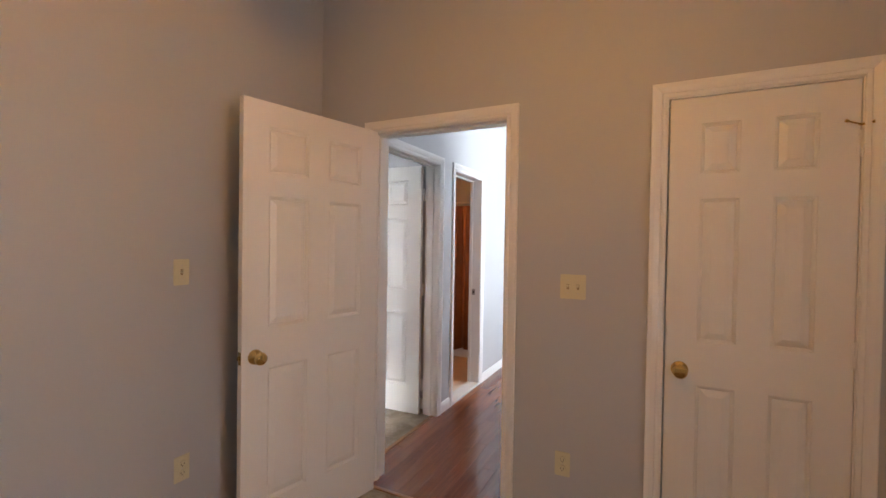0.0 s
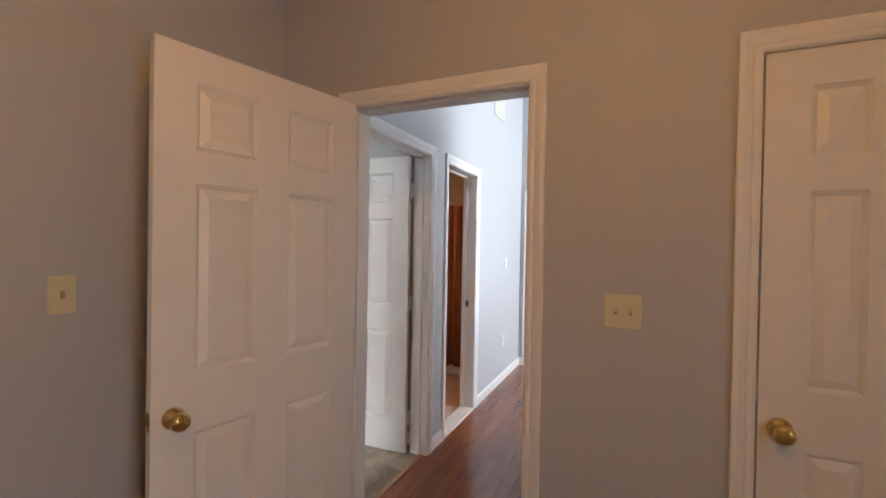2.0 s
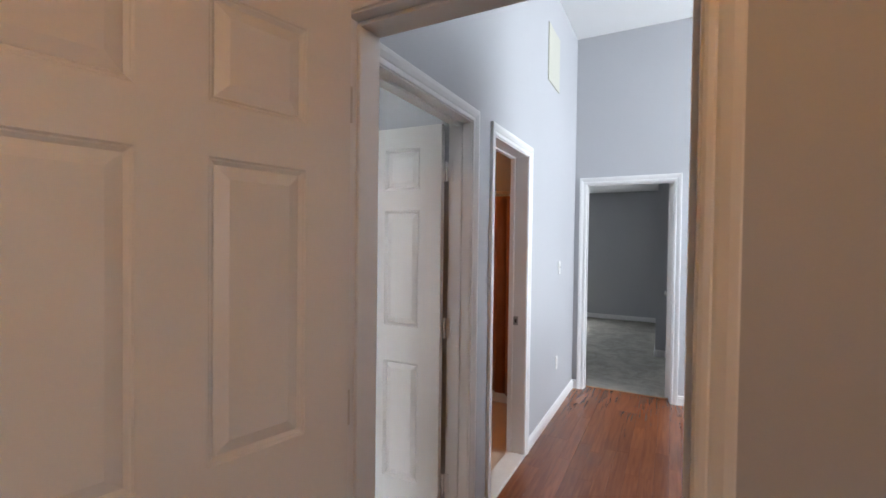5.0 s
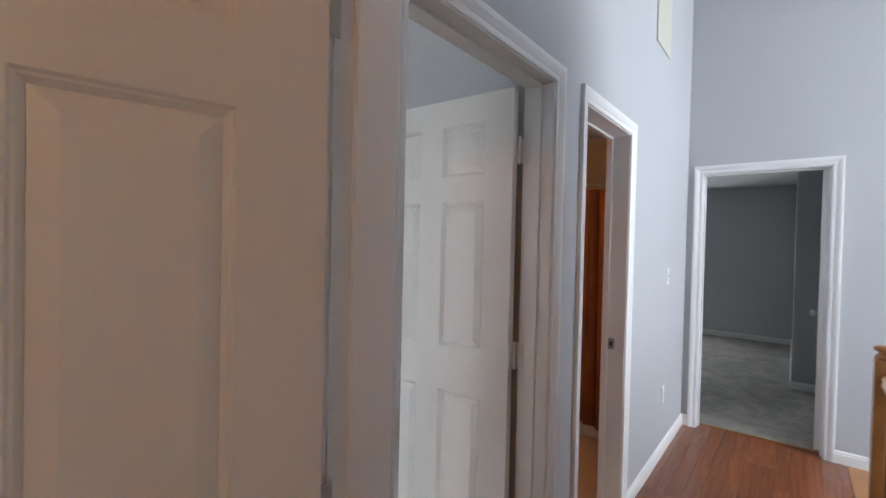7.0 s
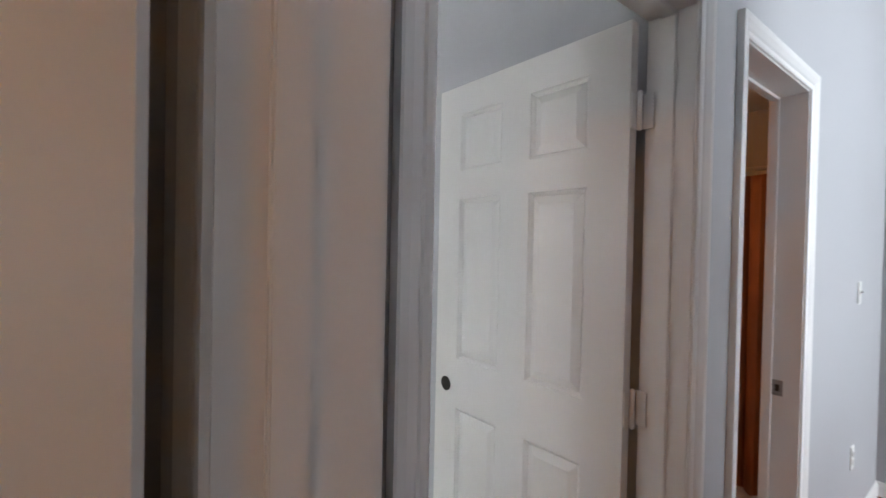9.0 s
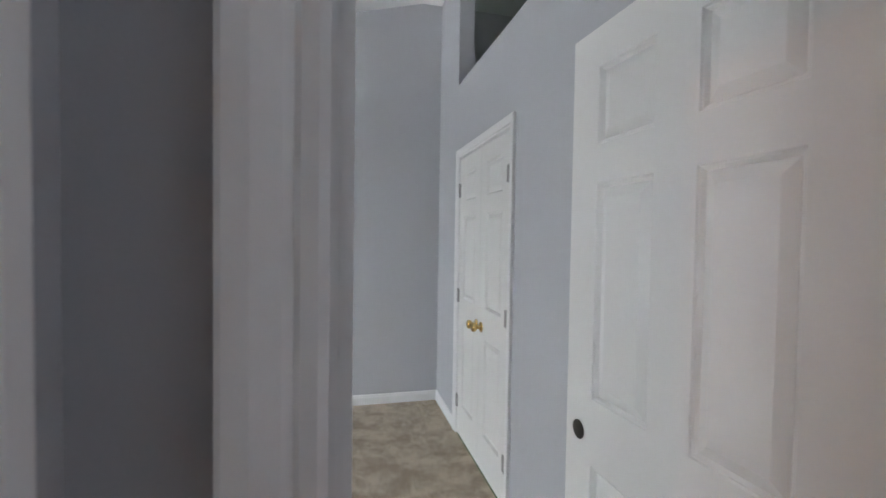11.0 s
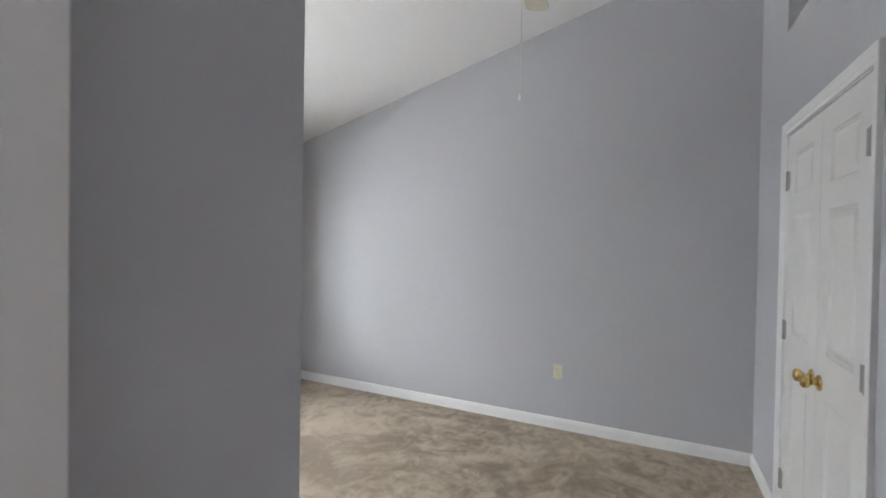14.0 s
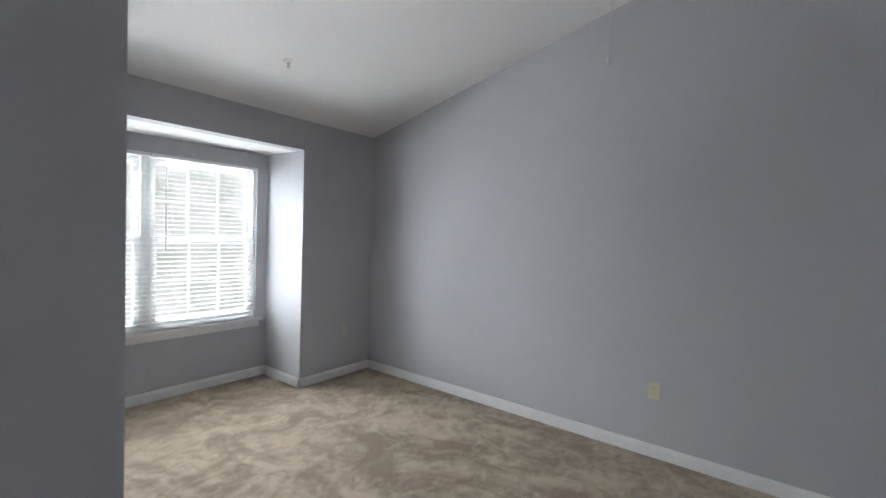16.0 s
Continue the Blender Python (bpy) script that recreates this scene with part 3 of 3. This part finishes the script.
def railing():
    st = thing("railing", "honey oak guard rail with square balusters", "railing")
    bm = bmesh.new()
    prof = [(-0.030, 0.800), (0.030, 0.800), (0.030, 0.812), (0.022, 0.822), (0.030, 0.836), (0.022, 0.852), (0, 0.858), (-0.022, 0.852), (-0.030, 0.836), (-0.022, 0.822), (-0.030, 0.812)]
    ends = [[bm.verts.new((1.06 + o, y, z)) for o, z in prof] for y in (1.72, 2.531)]
    k = len(prof)
    for i in range(k):
        bm.faces.new((ends[0][i], ends[0][(i + 1) % k], ends[1][(i + 1) % k], ends[1][i]))
    bm.faces.new(ends[0])
    bm.faces.new(ends[1])
    part("handrail", bm, OAK, st)
    bm = bmesh.new()
    box(bm, -0.016, 0.016, -0.016, 0.016, 0.003, 0.802, 0.003)
    me = mesh_of("baluster", bm, OAK)
    for i in range(7):
        part("baluster", me, OAK, st, m=pose(1.06, 1.81 + i * 0.105, 0))


railing()

# ---- plates ----


def plate(name, m, gangs, outlet, mat, label, category):
    """A wall plate on the plane local y = 0, facing -y, centred."""
    ob = thing(name, label, category, m)
    w = 0.070 + 0.046 * (gangs - 1)
    bm = bmesh.new()
    box(bm, -w / 2, w / 2, -0.006, 0, -0.057, 0.057, 0.0025)
    part("plate", bm, mat, ob)
    for g in range(gangs):
        x = (g - (gangs - 1) / 2) * 0.046
        if outlet:
            for z in (-0.02, 0.02):
                bm = bmesh.new()
                lathe(bm, [(0.0165, 0), (0.0165, 0.003), (0.015, 0.0038)], pose(x, -0.006, z, 90, 0, 0), 20)
                sock = part("socket", bm, mat, ob)
                boxes("slot", [(x - 0.0075, x - 0.0055, -0.0102, -0.0095, z - 0.003, z + 0.006), (x + 0.0055, x + 0.0075, -0.0102, -0.0095, z - 0.003, z + 0.006), (x - 0.002, x + 0.002, -0.0102, -0.0095, z - 0.010, z - 0.006)], DARK, sock)
        else:
            # flat strip coloured as the slot's shade
            boxes("toggle_slot", [(x - 0.0055, x + 0.0055, -0.0066, -0.006, -0.012, 0.012)], SLOT_SHADE, ob)
            bm = bmesh.new()
            box(bm, -0.0038, 0.0038, -0.016, 0.0, -0.0045, 0.0045, 0.0012, pose(x, -0.005, 0, -28, 0, 0))
            part("toggle", bm, mat, ob)
        for z in ((0.0,) if outlet else (-0.030, 0.030)):
            bm = bmesh.new()
            lathe(bm, [(0.003, 0), (0.0026, 0.0012)], pose(x, -0.006, z, 90, 0, 0), 10)
            part("screw", bm, NICKEL, ob)
    return ob


plate("light_switch", pose(XA, -0.887, 1.268, 0, 0, 90), 1, False, IVORY, "ivory single toggle light switch on the grey wall", "light switch")
plate("outlet", pose(XA, -0.880, 0.398, 0, 0, 90), 1, True, IVORY, "ivory duplex outlet low on the grey wall", "outlet")
plate("light_switch", pose(1.239, Y1, 1.220), 2, False, IVORY, "ivory double toggle light switch between two doors", "light switch")
plate("outlet", pose(1.207, Y1, 0.385), 1, True, IVORY, "ivory duplex outlet below the double switch", "outlet")
plate("light_switch", pose(0, 2.928, 1.244, 0, 0, 90), 1, False, WHITEP, "white toggle light switch on the hall wall", "light switch")
plate("outlet", pose(0, 2.882, 0.423, 0, 0, 90), 1, True, WHITEP, "white duplex outlet low on the hall wall", "outlet")
plate("outlet", pose(FAR, -0.135, 0.451, 0, 0, 90), 1, True, IVORY, "ivory duplex outlet on the bedroom wall", "outlet")

plate("outlet", pose(-3.15, WIN, 0.465, 0, 0, 180), 1, True, COVER, "pale duplex outlet beside the window bay", "outlet")

ob = thing("wall_cover", "cream rectangular cover plate high on the hall wall", "wall cover", pose(0, 2.62, 2.93, 0, 0, 90))
bm = bmesh.new()
box(bm, -0.18, 0.18, -0.008, 0, -0.22, 0.22, 0.002)
part("cover", bm, COVER, ob)
for z in (-0.15, 0.15):
    bm = bmesh.new()
    lathe(bm, [(0.005, 0), (0.004, 0.002)], pose(0, -0.008, z, 90, 0, 0), 10)
    part("screw", bm, NICKEL, ob)

# ---- bathroom ----


def shower_curtain():
    ob = thing("shower_curtain", "red-brown pleated shower curtain hanging from a rod", "curtain")
    bm = bmesh.new()
    n, x0, x1 = 220, -2.25, -0.20
    rows = []
    for z, amp in ((1.86, 0.012), (1.80, 0.018), (1.2, 0.026), (0.6, 0.030), (0.12, 0.034)):
        row = []
        for i in range(n + 1):
            u = i / n
            x = x0 + (x1 - x0) * u
            ph = u * 2 * math.pi * 17 + 0.8 * math.sin(u * 9)
            y = 2.74 + amp * math.sin(ph) + 0.006 * math.sin(ph * 2.3 + z)
            row.append(bm.verts.new((x + 0.010 * math.sin(ph * 2), y, z + (0.015 * math.sin(ph * 0.5) if z < 0.2 else 0))))
        rows.append(row)
    for a, b in zip(rows, rows[1:]):
        for i in range(n):
            f = bm.faces.new((a[i], a[i + 1], b[i + 1], b[i]))
            f.smooth = True
    cloth = part("cloth", bm, CURTAIN, ob)
    thick = cloth.modifiers.new("thick", "SOLIDIFY")
    thick.thickness = 0.002
    return ob


shower_curtain()
ob = thing("curtain_rod", "thin metal shower curtain rod with rings", "curtain rod")
bm = bmesh.new()
lathe(bm, [(0.012, 0), (0.012, 2.235)], pose(-2.35, 2.74, 1.895, 0, 90, 0), 14)
rod = part("rod", bm, NICKEL, ob)
bm = bmesh.new()
prof = []
for k in range(16):
    a = 2 * math.pi * k / 16
    prof.append((0.024 * math.cos(a), 0.024 * math.sin(a)))
rings = [[bm.verts.new((0.002 * math.cos(b), y * (1 + 0.09 * math.sin(b)), z * (1 + 0.09 * math.sin(b)))) for y, z in prof] for b in (0, 1.57, 3.14, 4.71)]
for j in range(4):
    for k in range(16):
        bm.faces.new((rings[j][k], rings[j][(k + 1) % 16], rings[(j + 1) % 4][(k + 1) % 16], rings[(j + 1) % 4][k]))
ring = mesh_of("ring", bm, NICKEL)
for i in range(12):
    part("ring", ring, NICKEL, ob, m=pose(-2.2 + i * 0.18, 2.74, 1.885))


def bathtub():
    bm = bmesh.new()
    box(bm, -2.34, -0.125, 2.81, 3.57, 0, 0.40, 0.02)
    top = max(bm.faces, key=lambda f: f.calc_center_median().z)
    got = bmesh.ops.inset_region(bm, faces=[top], thickness=0.07)
    bmesh.ops.translate(bm, vec=(0, 0, -0.32), verts=top.verts)
    return tagged(part("bathtub", bm, TUB), "white enamel bathtub behind the curtain", "bathtub")


bathtub()

# ---- window of the second bedroom ----


def window_unit(parent, x0, x1, z0, z1, y):
    """One double-hung unit; the room lies towards +y."""
    f, s = 0.032, 0.045
    fr = boxes("window_frame", [(x0, x0 + f, y - 0.09, y, z0, z1), (x1 - f, x1, y - 0.09, y, z0, z1), (x0 + f, x1 - f, y - 0.09, y, z0, z0 + 0.035), (x0 + f, x1 - f, y - 0.09, y, z1 - 0.035, z1)], VINYL, parent)
    mid = (z0 + z1) / 2 + 0.03
    a, b = x0 + f, x1 - f
    for name, za, zb, yy in (("lower_sash", z0 + 0.035, mid + 0.02, y - 0.035), ("upper_sash", mid - 0.02, z1 - 0.035, y - 0.075)):
        sash = boxes(name, [(a, a + s, yy, yy + 0.03, za, zb), (b - s, b, yy, yy + 0.03, za, zb), (a + s, b - s, yy, yy + 0.03, za, za + s), (a + s, b - s, yy, yy + 0.03, zb - s, zb)], VINYL, parent, bevel=0.003)
        xs = [a + s + (b - a - 2 * s) * i / 3 for i in range(4)]
        zs = [za + s, (za + zb) / 2, zb - s]
        bars = [(x - 0.009, x + 0.009, yy + 0.009, yy + 0.021, zs[0], zs[2]) for x in xs[1:3]]
        for bar in bars:
            boxes("muntin", [bar], VINYL, sash)
        for xa, xb in zip(xs, xs[1:]):
            boxes("muntin", [(xa + (0.009 if xa != xs[0] else 0), xb - (0.009 if xb != xs[3] else 0), yy + 0.009, yy + 0.021, zs[1] - 0.009, zs[1] + 0.009)], VINYL, sash)
        for xa, xb in zip(xs, xs[1:]):
            for zc, zd in zip(zs, zs[1:]):
                p = boxes("pane", [(xa, xb, yy + 0.013, yy + 0.017, zc, zd)], GLASS, sash)
                p.visible_shadow = False
    bm = bmesh.new()
    box(bm, (a + b) / 2 - 0.03, (a + b) / 2 + 0.03, y - 0.005, y + 0.012, mid + 0.018, mid + 0.03, 0.003)
    part("sash_lock", bm, WHITEP, parent)


def window(name, label, units, z0, z1, y, m=None):
    ob = thing(name, label, "window", m, kind="structure")
    for x0, x1 in units:
        window_unit(ob, x0, x1, z0, z1, y)
    for (_, xa), (xb, _) in zip(units, units[1:]):
        boxes("mullion", [(xa, xb, y - 0.09, y + 0.005, z0, z1)], VINYL, ob)
    return ob


window("window_1", "white double-hung twin window with muntin grid in a bay", [(-2.535, -1.614), (-1.606, -0.685)], 0.585, 2.035, BAY - 0.02)
bm = bmesh.new()
box(bm, -2.60, -0.60, BAY - 0.02, BAY + 0.055, 0.558, 0.583, 0.006)
tagged(part("window_sill", bm, TRIM), "white painted window stool", "window sill", kind="structure")
bm = bmesh.new()
box(bm, -2.575, -0.625, BAY, BAY + 0.016, 0.498, 0.556, 0.005)
tagged(part("window_apron", bm, TRIM), "white painted apron board below the window stool", "window apron", kind="structure")


def blind(x0, x1):
    ob = thing("window_blind", "white horizontal slat blind, lowered with slats half open", "window blind", group="bay window blinds")
    y = BAY + 0.012
    w = x1 - x0
    boxes("headrail", [(x0, x1, y - 0.018, y + 0.02, 2.005, 2.032)], VINYL, ob, bevel=0.002)
    boxes("bottom_rail", [(x0 + 0.005, x1 - 0.005, y - 0.014, y + 0.014, 0.592, 0.604)], VINYL, ob, bevel=0.003)
    bm = bmesh.new()
    pts = [(-0.0135, -0.0012), (-0.004, 0.0012), (0.004, 0.0012), (0.0135, -0.0012)]
    a = [bm.verts.new((0, p, q)) for p, q in pts] + [bm.verts.new((0, p, q - 0.0008)) for p, q in reversed(pts)]
    b = [bm.verts.new((w - 0.012, v.co.y, v.co.z)) for v in a]
    k = len(a)
    for i in range(k):
        bm.faces.new((a[i], a[(i + 1) % k], b[(i + 1) % k], b[i]))
    bm.faces.new(a)
    bm.faces.new(b)
    slat = mesh_of("slat", bm, SLAT)
    n = 37
    for i in range(n):
        z = 0.618 + i * (1.995 - 0.618) / (n - 1)
        part("slat", slat, SLAT, ob, m=pose(x0 + 0.006, y, z, -5 + 2.0 * math.sin(i * 1.7), 0, 0.03 * math.sin(i)))
    for f in (0.18, 0.82):
        boxes("ladder_cord", [(x0 + w * f - 0.001, x0 + w * f + 0.001, y - 0.0145, y - 0.0135, 0.604, 2.005), (x0 + w * f - 0.001, x0 + w * f + 0.001, y + 0.0135, y + 0.0145, 0.604, 2.005)], VINYL, ob)
    bm = bmesh.new()
    lathe(bm, [(0.004, 0), (0.004, 0.75)], pose(x1 - 0.10, y + 0.028, 1.25), 8)
    part("wand", bm, WHITEP, ob)


blind(-2.53, -1.637)
blind(-1.627, -0.69)

# windows of the far room and of the first bedroom
window("window_3", "small white double-hung window of the first bedroom", [(0, 0.8)], 0.8, 2.0, 0, pose(3.33, -2.7, 0, 0, 0, 90))
window("window_2", "white double-hung window in the far room", [(-1.7, -0.72)], 0.5, 2.15, 8.17)


# ---- ceiling fans ----
BLADE = material("fan_blade", (0.50, 0.47, 0.38), 0.5, vary=0.08, scale=6, fine=90, bump=0.04)


def ceiling_fan(m, drop, turn, lit, label, blades=4, reach=1.0):
    """Origin at the ceiling; blades hang drop below."""
    ob = thing("ceiling_fan", label, "ceiling fan", m)
    bm = bmesh.new()
    lathe(bm, [(0.012, -0.07), (0.05, -0.065), (0.068, -0.03), (0.07, 0.03)], pose(0, 0, 0), 24)
    part("canopy", bm, WHITEP, ob)
    bm = bmesh.new()
    lathe(bm, [(0.013, -drop + 0.08), (0.013, -0.02)], pose(0, 0, 0), 14)
    part("downrod", bm, WHITEP, ob)
    bm = bmesh.new()
    lathe(bm, [(0.03, 0.085), (0.085, 0.075), (0.115, 0.045), (0.12, 0.0), (0.105, -0.012 if lit else -0.03), (0.07, -0.016 if lit else -0.04)], pose(0, 0, -drop), 28)
    part("motor", bm, WHITEP, ob)
    if not lit:
        bm = bmesh.new()
        lathe(bm, [(0.06, -0.04), (0.062, -0.085), (0.045, -0.10), (0.01, -0.105)], pose(0, 0, -drop), 24)
        part("switch_housing", bm, WHITEP, ob)
    bm = bmesh.new()
    outline = [(reach * x, y) for x, y in ((0.17, -0.045), (0.28, -0.056), (0.45, -0.062), (0.475, -0.055), (0.485, -0.035), (0.485, 0.035), (0.475, 0.055), (0.45, 0.062), (0.28, 0.056), (0.17, 0.045))]
    lo = [bm.verts.new((x, y, -0.003)) for x, y in outline]
    hi = [bm.verts.new((x, y, 0.003)) for x, y in outline]
    bm.faces.new(lo)
    bm.faces.new(hi)
    for i in range(len(lo)):
        j = (i + 1) % len(lo)
        bm.faces.new((lo[i], lo[j], hi[j], hi[i]))
    blade = mesh_of("blade", bm, BLADE)
    bm = bmesh.new()
    box(bm, 0.10, 0.24, -0.016, 0.016, -0.008, -0.003, 0.002)
    arm = mesh_of("blade_iron", bm, WHITEP)
    for i in range(blades):
        b = part("blade", blade, BLADE, ob, m=pose(0, 0, -drop, 0, 0, turn + 360 / blades * i) @ pose(0, 0, 0, 10, 0, 0))
        part("blade_iron", arm, WHITEP, b)
    if lit:
        bm = bmesh.new()
        lathe(bm, [(0.04, 0.0), (0.075, -0.03), (0.085, -0.07), (0.06, -0.11), (0.01, -0.125)], pose(0, 0, -drop - 0.02), 24)
        part("shade", bm, FROST, ob).visible_shadow = False
    else:
        for dx, ln in ((-0.056, 0.505),):
            bm = bmesh.new()
            lathe(bm, [(0.0012, -ln), (0.0012, 0)], pose(dx, 0.0, -drop - 0.09), 6)
            lathe(bm, [(0.002, -0.012), (0.0045, 0.0), (0.002, 0.012)], pose(dx, 0, -drop - 0.09 - ln * 0.53), 8)
            chain = part("pull_chain", bm, NICKEL, ob)
            bm = bmesh.new()
            lathe(bm, [(0.003, -0.034), (0.0075, -0.026), (0.006, -0.006), (0.002, 0.0)], pose(dx, 0, -drop - 0.09 - ln), 10)
            part("pull_knob", bm, WHITEP, chain, "small white pull knob")
    return ob


roof = lambda y: 2.445 + 0.264 * (y - WIN)
ceiling_fan(pose(-1.93, -0.05, roof(-0.05)), roof(-0.05) - 2.745, 183, False, "white ceiling fan with pale beige blades and a pull chain")
ceiling_fan(pose(1.28, -1.53, roof(-1.53)), 0.375, 72, True, "ceiling fan with a lit glass shade", 5, 1.25)

ob = thing("ceiling_sprinkler", "small metal sprinkler head on the sloping ceiling", "sprinkler", pose(-2.05, -2.27, roof(-2.27)))
bm = bmesh.new()
lathe(bm, [(0.004, -0.045), (0.016, -0.043), (0.016, -0.041), (0.005, -0.038), (0.007, -0.02), (0.012, -0.008)], pose(0, 0, 0), 14)
part("head", bm, NICKEL, ob)
bm = bmesh.new()
lathe(bm, [(0.034, -0.007), (0.036, -0.003), (0.034, 0.012)], pose(0, 0, 0, 14.8, 0, 0), 18)
part("escutcheon", bm, WHITEP, ob)

# ---- outside ----
# emissive sheet: noise paints sunlit leaves and darker gaps into its glow
m = bpy.data.materials.new("greenery_glow")
m.use_nodes = True
n, l = m.node_tree.nodes, m.node_tree.links
n.remove(n["Principled BSDF"])
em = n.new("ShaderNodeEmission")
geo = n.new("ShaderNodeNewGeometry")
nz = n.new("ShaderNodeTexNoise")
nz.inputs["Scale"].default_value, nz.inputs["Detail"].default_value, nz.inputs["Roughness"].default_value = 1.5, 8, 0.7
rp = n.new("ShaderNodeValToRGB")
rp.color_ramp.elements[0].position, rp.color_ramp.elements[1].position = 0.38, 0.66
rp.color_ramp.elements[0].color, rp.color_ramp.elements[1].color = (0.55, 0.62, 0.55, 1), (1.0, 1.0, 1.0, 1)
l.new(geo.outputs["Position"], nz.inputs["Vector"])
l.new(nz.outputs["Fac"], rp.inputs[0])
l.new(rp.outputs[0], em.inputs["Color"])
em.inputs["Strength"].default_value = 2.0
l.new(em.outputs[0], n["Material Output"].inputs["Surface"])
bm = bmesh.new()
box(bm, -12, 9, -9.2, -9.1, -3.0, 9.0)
tagged(part("backdrop", bm, m), "glowing sheet painted as sunlit trees and sky beyond the window", "backdrop", kind="structure")
bm = bmesh.new()
box(bm, -2000, 2000, -2000, 2000, -2.9, -2.8)
tagged(part("ground", bm, material("lawn", (0.06, 0.09, 0.03), 0.9, vary=0.3, scale=0.5, fine=30)), "green lawn outside", "ground", kind="structure")

# ---- planks ----
rng = random.Random(4)
PW = 0.0825
shape = {}
hall = bpy.data.objects.new("hall_floor", None)
scene.collection.objects.link(hall)
tagged(hall, "polished red-brown hardwood plank floor", "floor", kind="structure")
cols = 13
for c in range(cols):
    xa = -0.03 + c * PW
    xb = min(xa + PW, 1.0)
    if xb - xa < 0.01:
        continue
    y = -0.029
    while y < 3.685:
        ln = round(rng.uniform(0.35, 1.1), 1)
        ye = min(y + ln, 3.69)
        if 3.69 - ye < 0.15:
            ye = 3.69
        key = (round(xb - xa, 3), round(ye - y, 3))
        if key not in shape:
            bm = bmesh.new()
            w, d, g, b = key[0], key[1], 0.0003, 0.0008
            v = [bm.verts.new(p) for p in ((g, g, -0.018), (w - g, g, -0.018), (w - g, d - g, -0.018), (g, d - g, -0.018), (g, g, -b), (w - g, g, -b), (w - g, d - g, -b), (g, d - g, -b), (g + b, g + b, 0), (w - g - b, g + b, 0), (w - g - b, d - g - b, 0), (g + b, d - g - b, 0))]
            for o in (0, 4):
                for i in range(4):
                    bm.faces.new((v[o + i], v[o + (i + 1) % 4], v[o + 4 + (i + 1) % 4], v[o + 4 + i]))
            bm.faces.new(v[8:12])
            shape[key] = mesh_of("plank", bm, WOOD)
        part("plank", shape[key], WOOD, hall, m=pose(xa, y, 0))
        y = ye
tagged(boxes("floor_border", [(1.0, 1.035, T, 1.73, -0.018, 0)], WOOD), "narrow hardwood border strip along the hall wall", "floor", kind="structure")
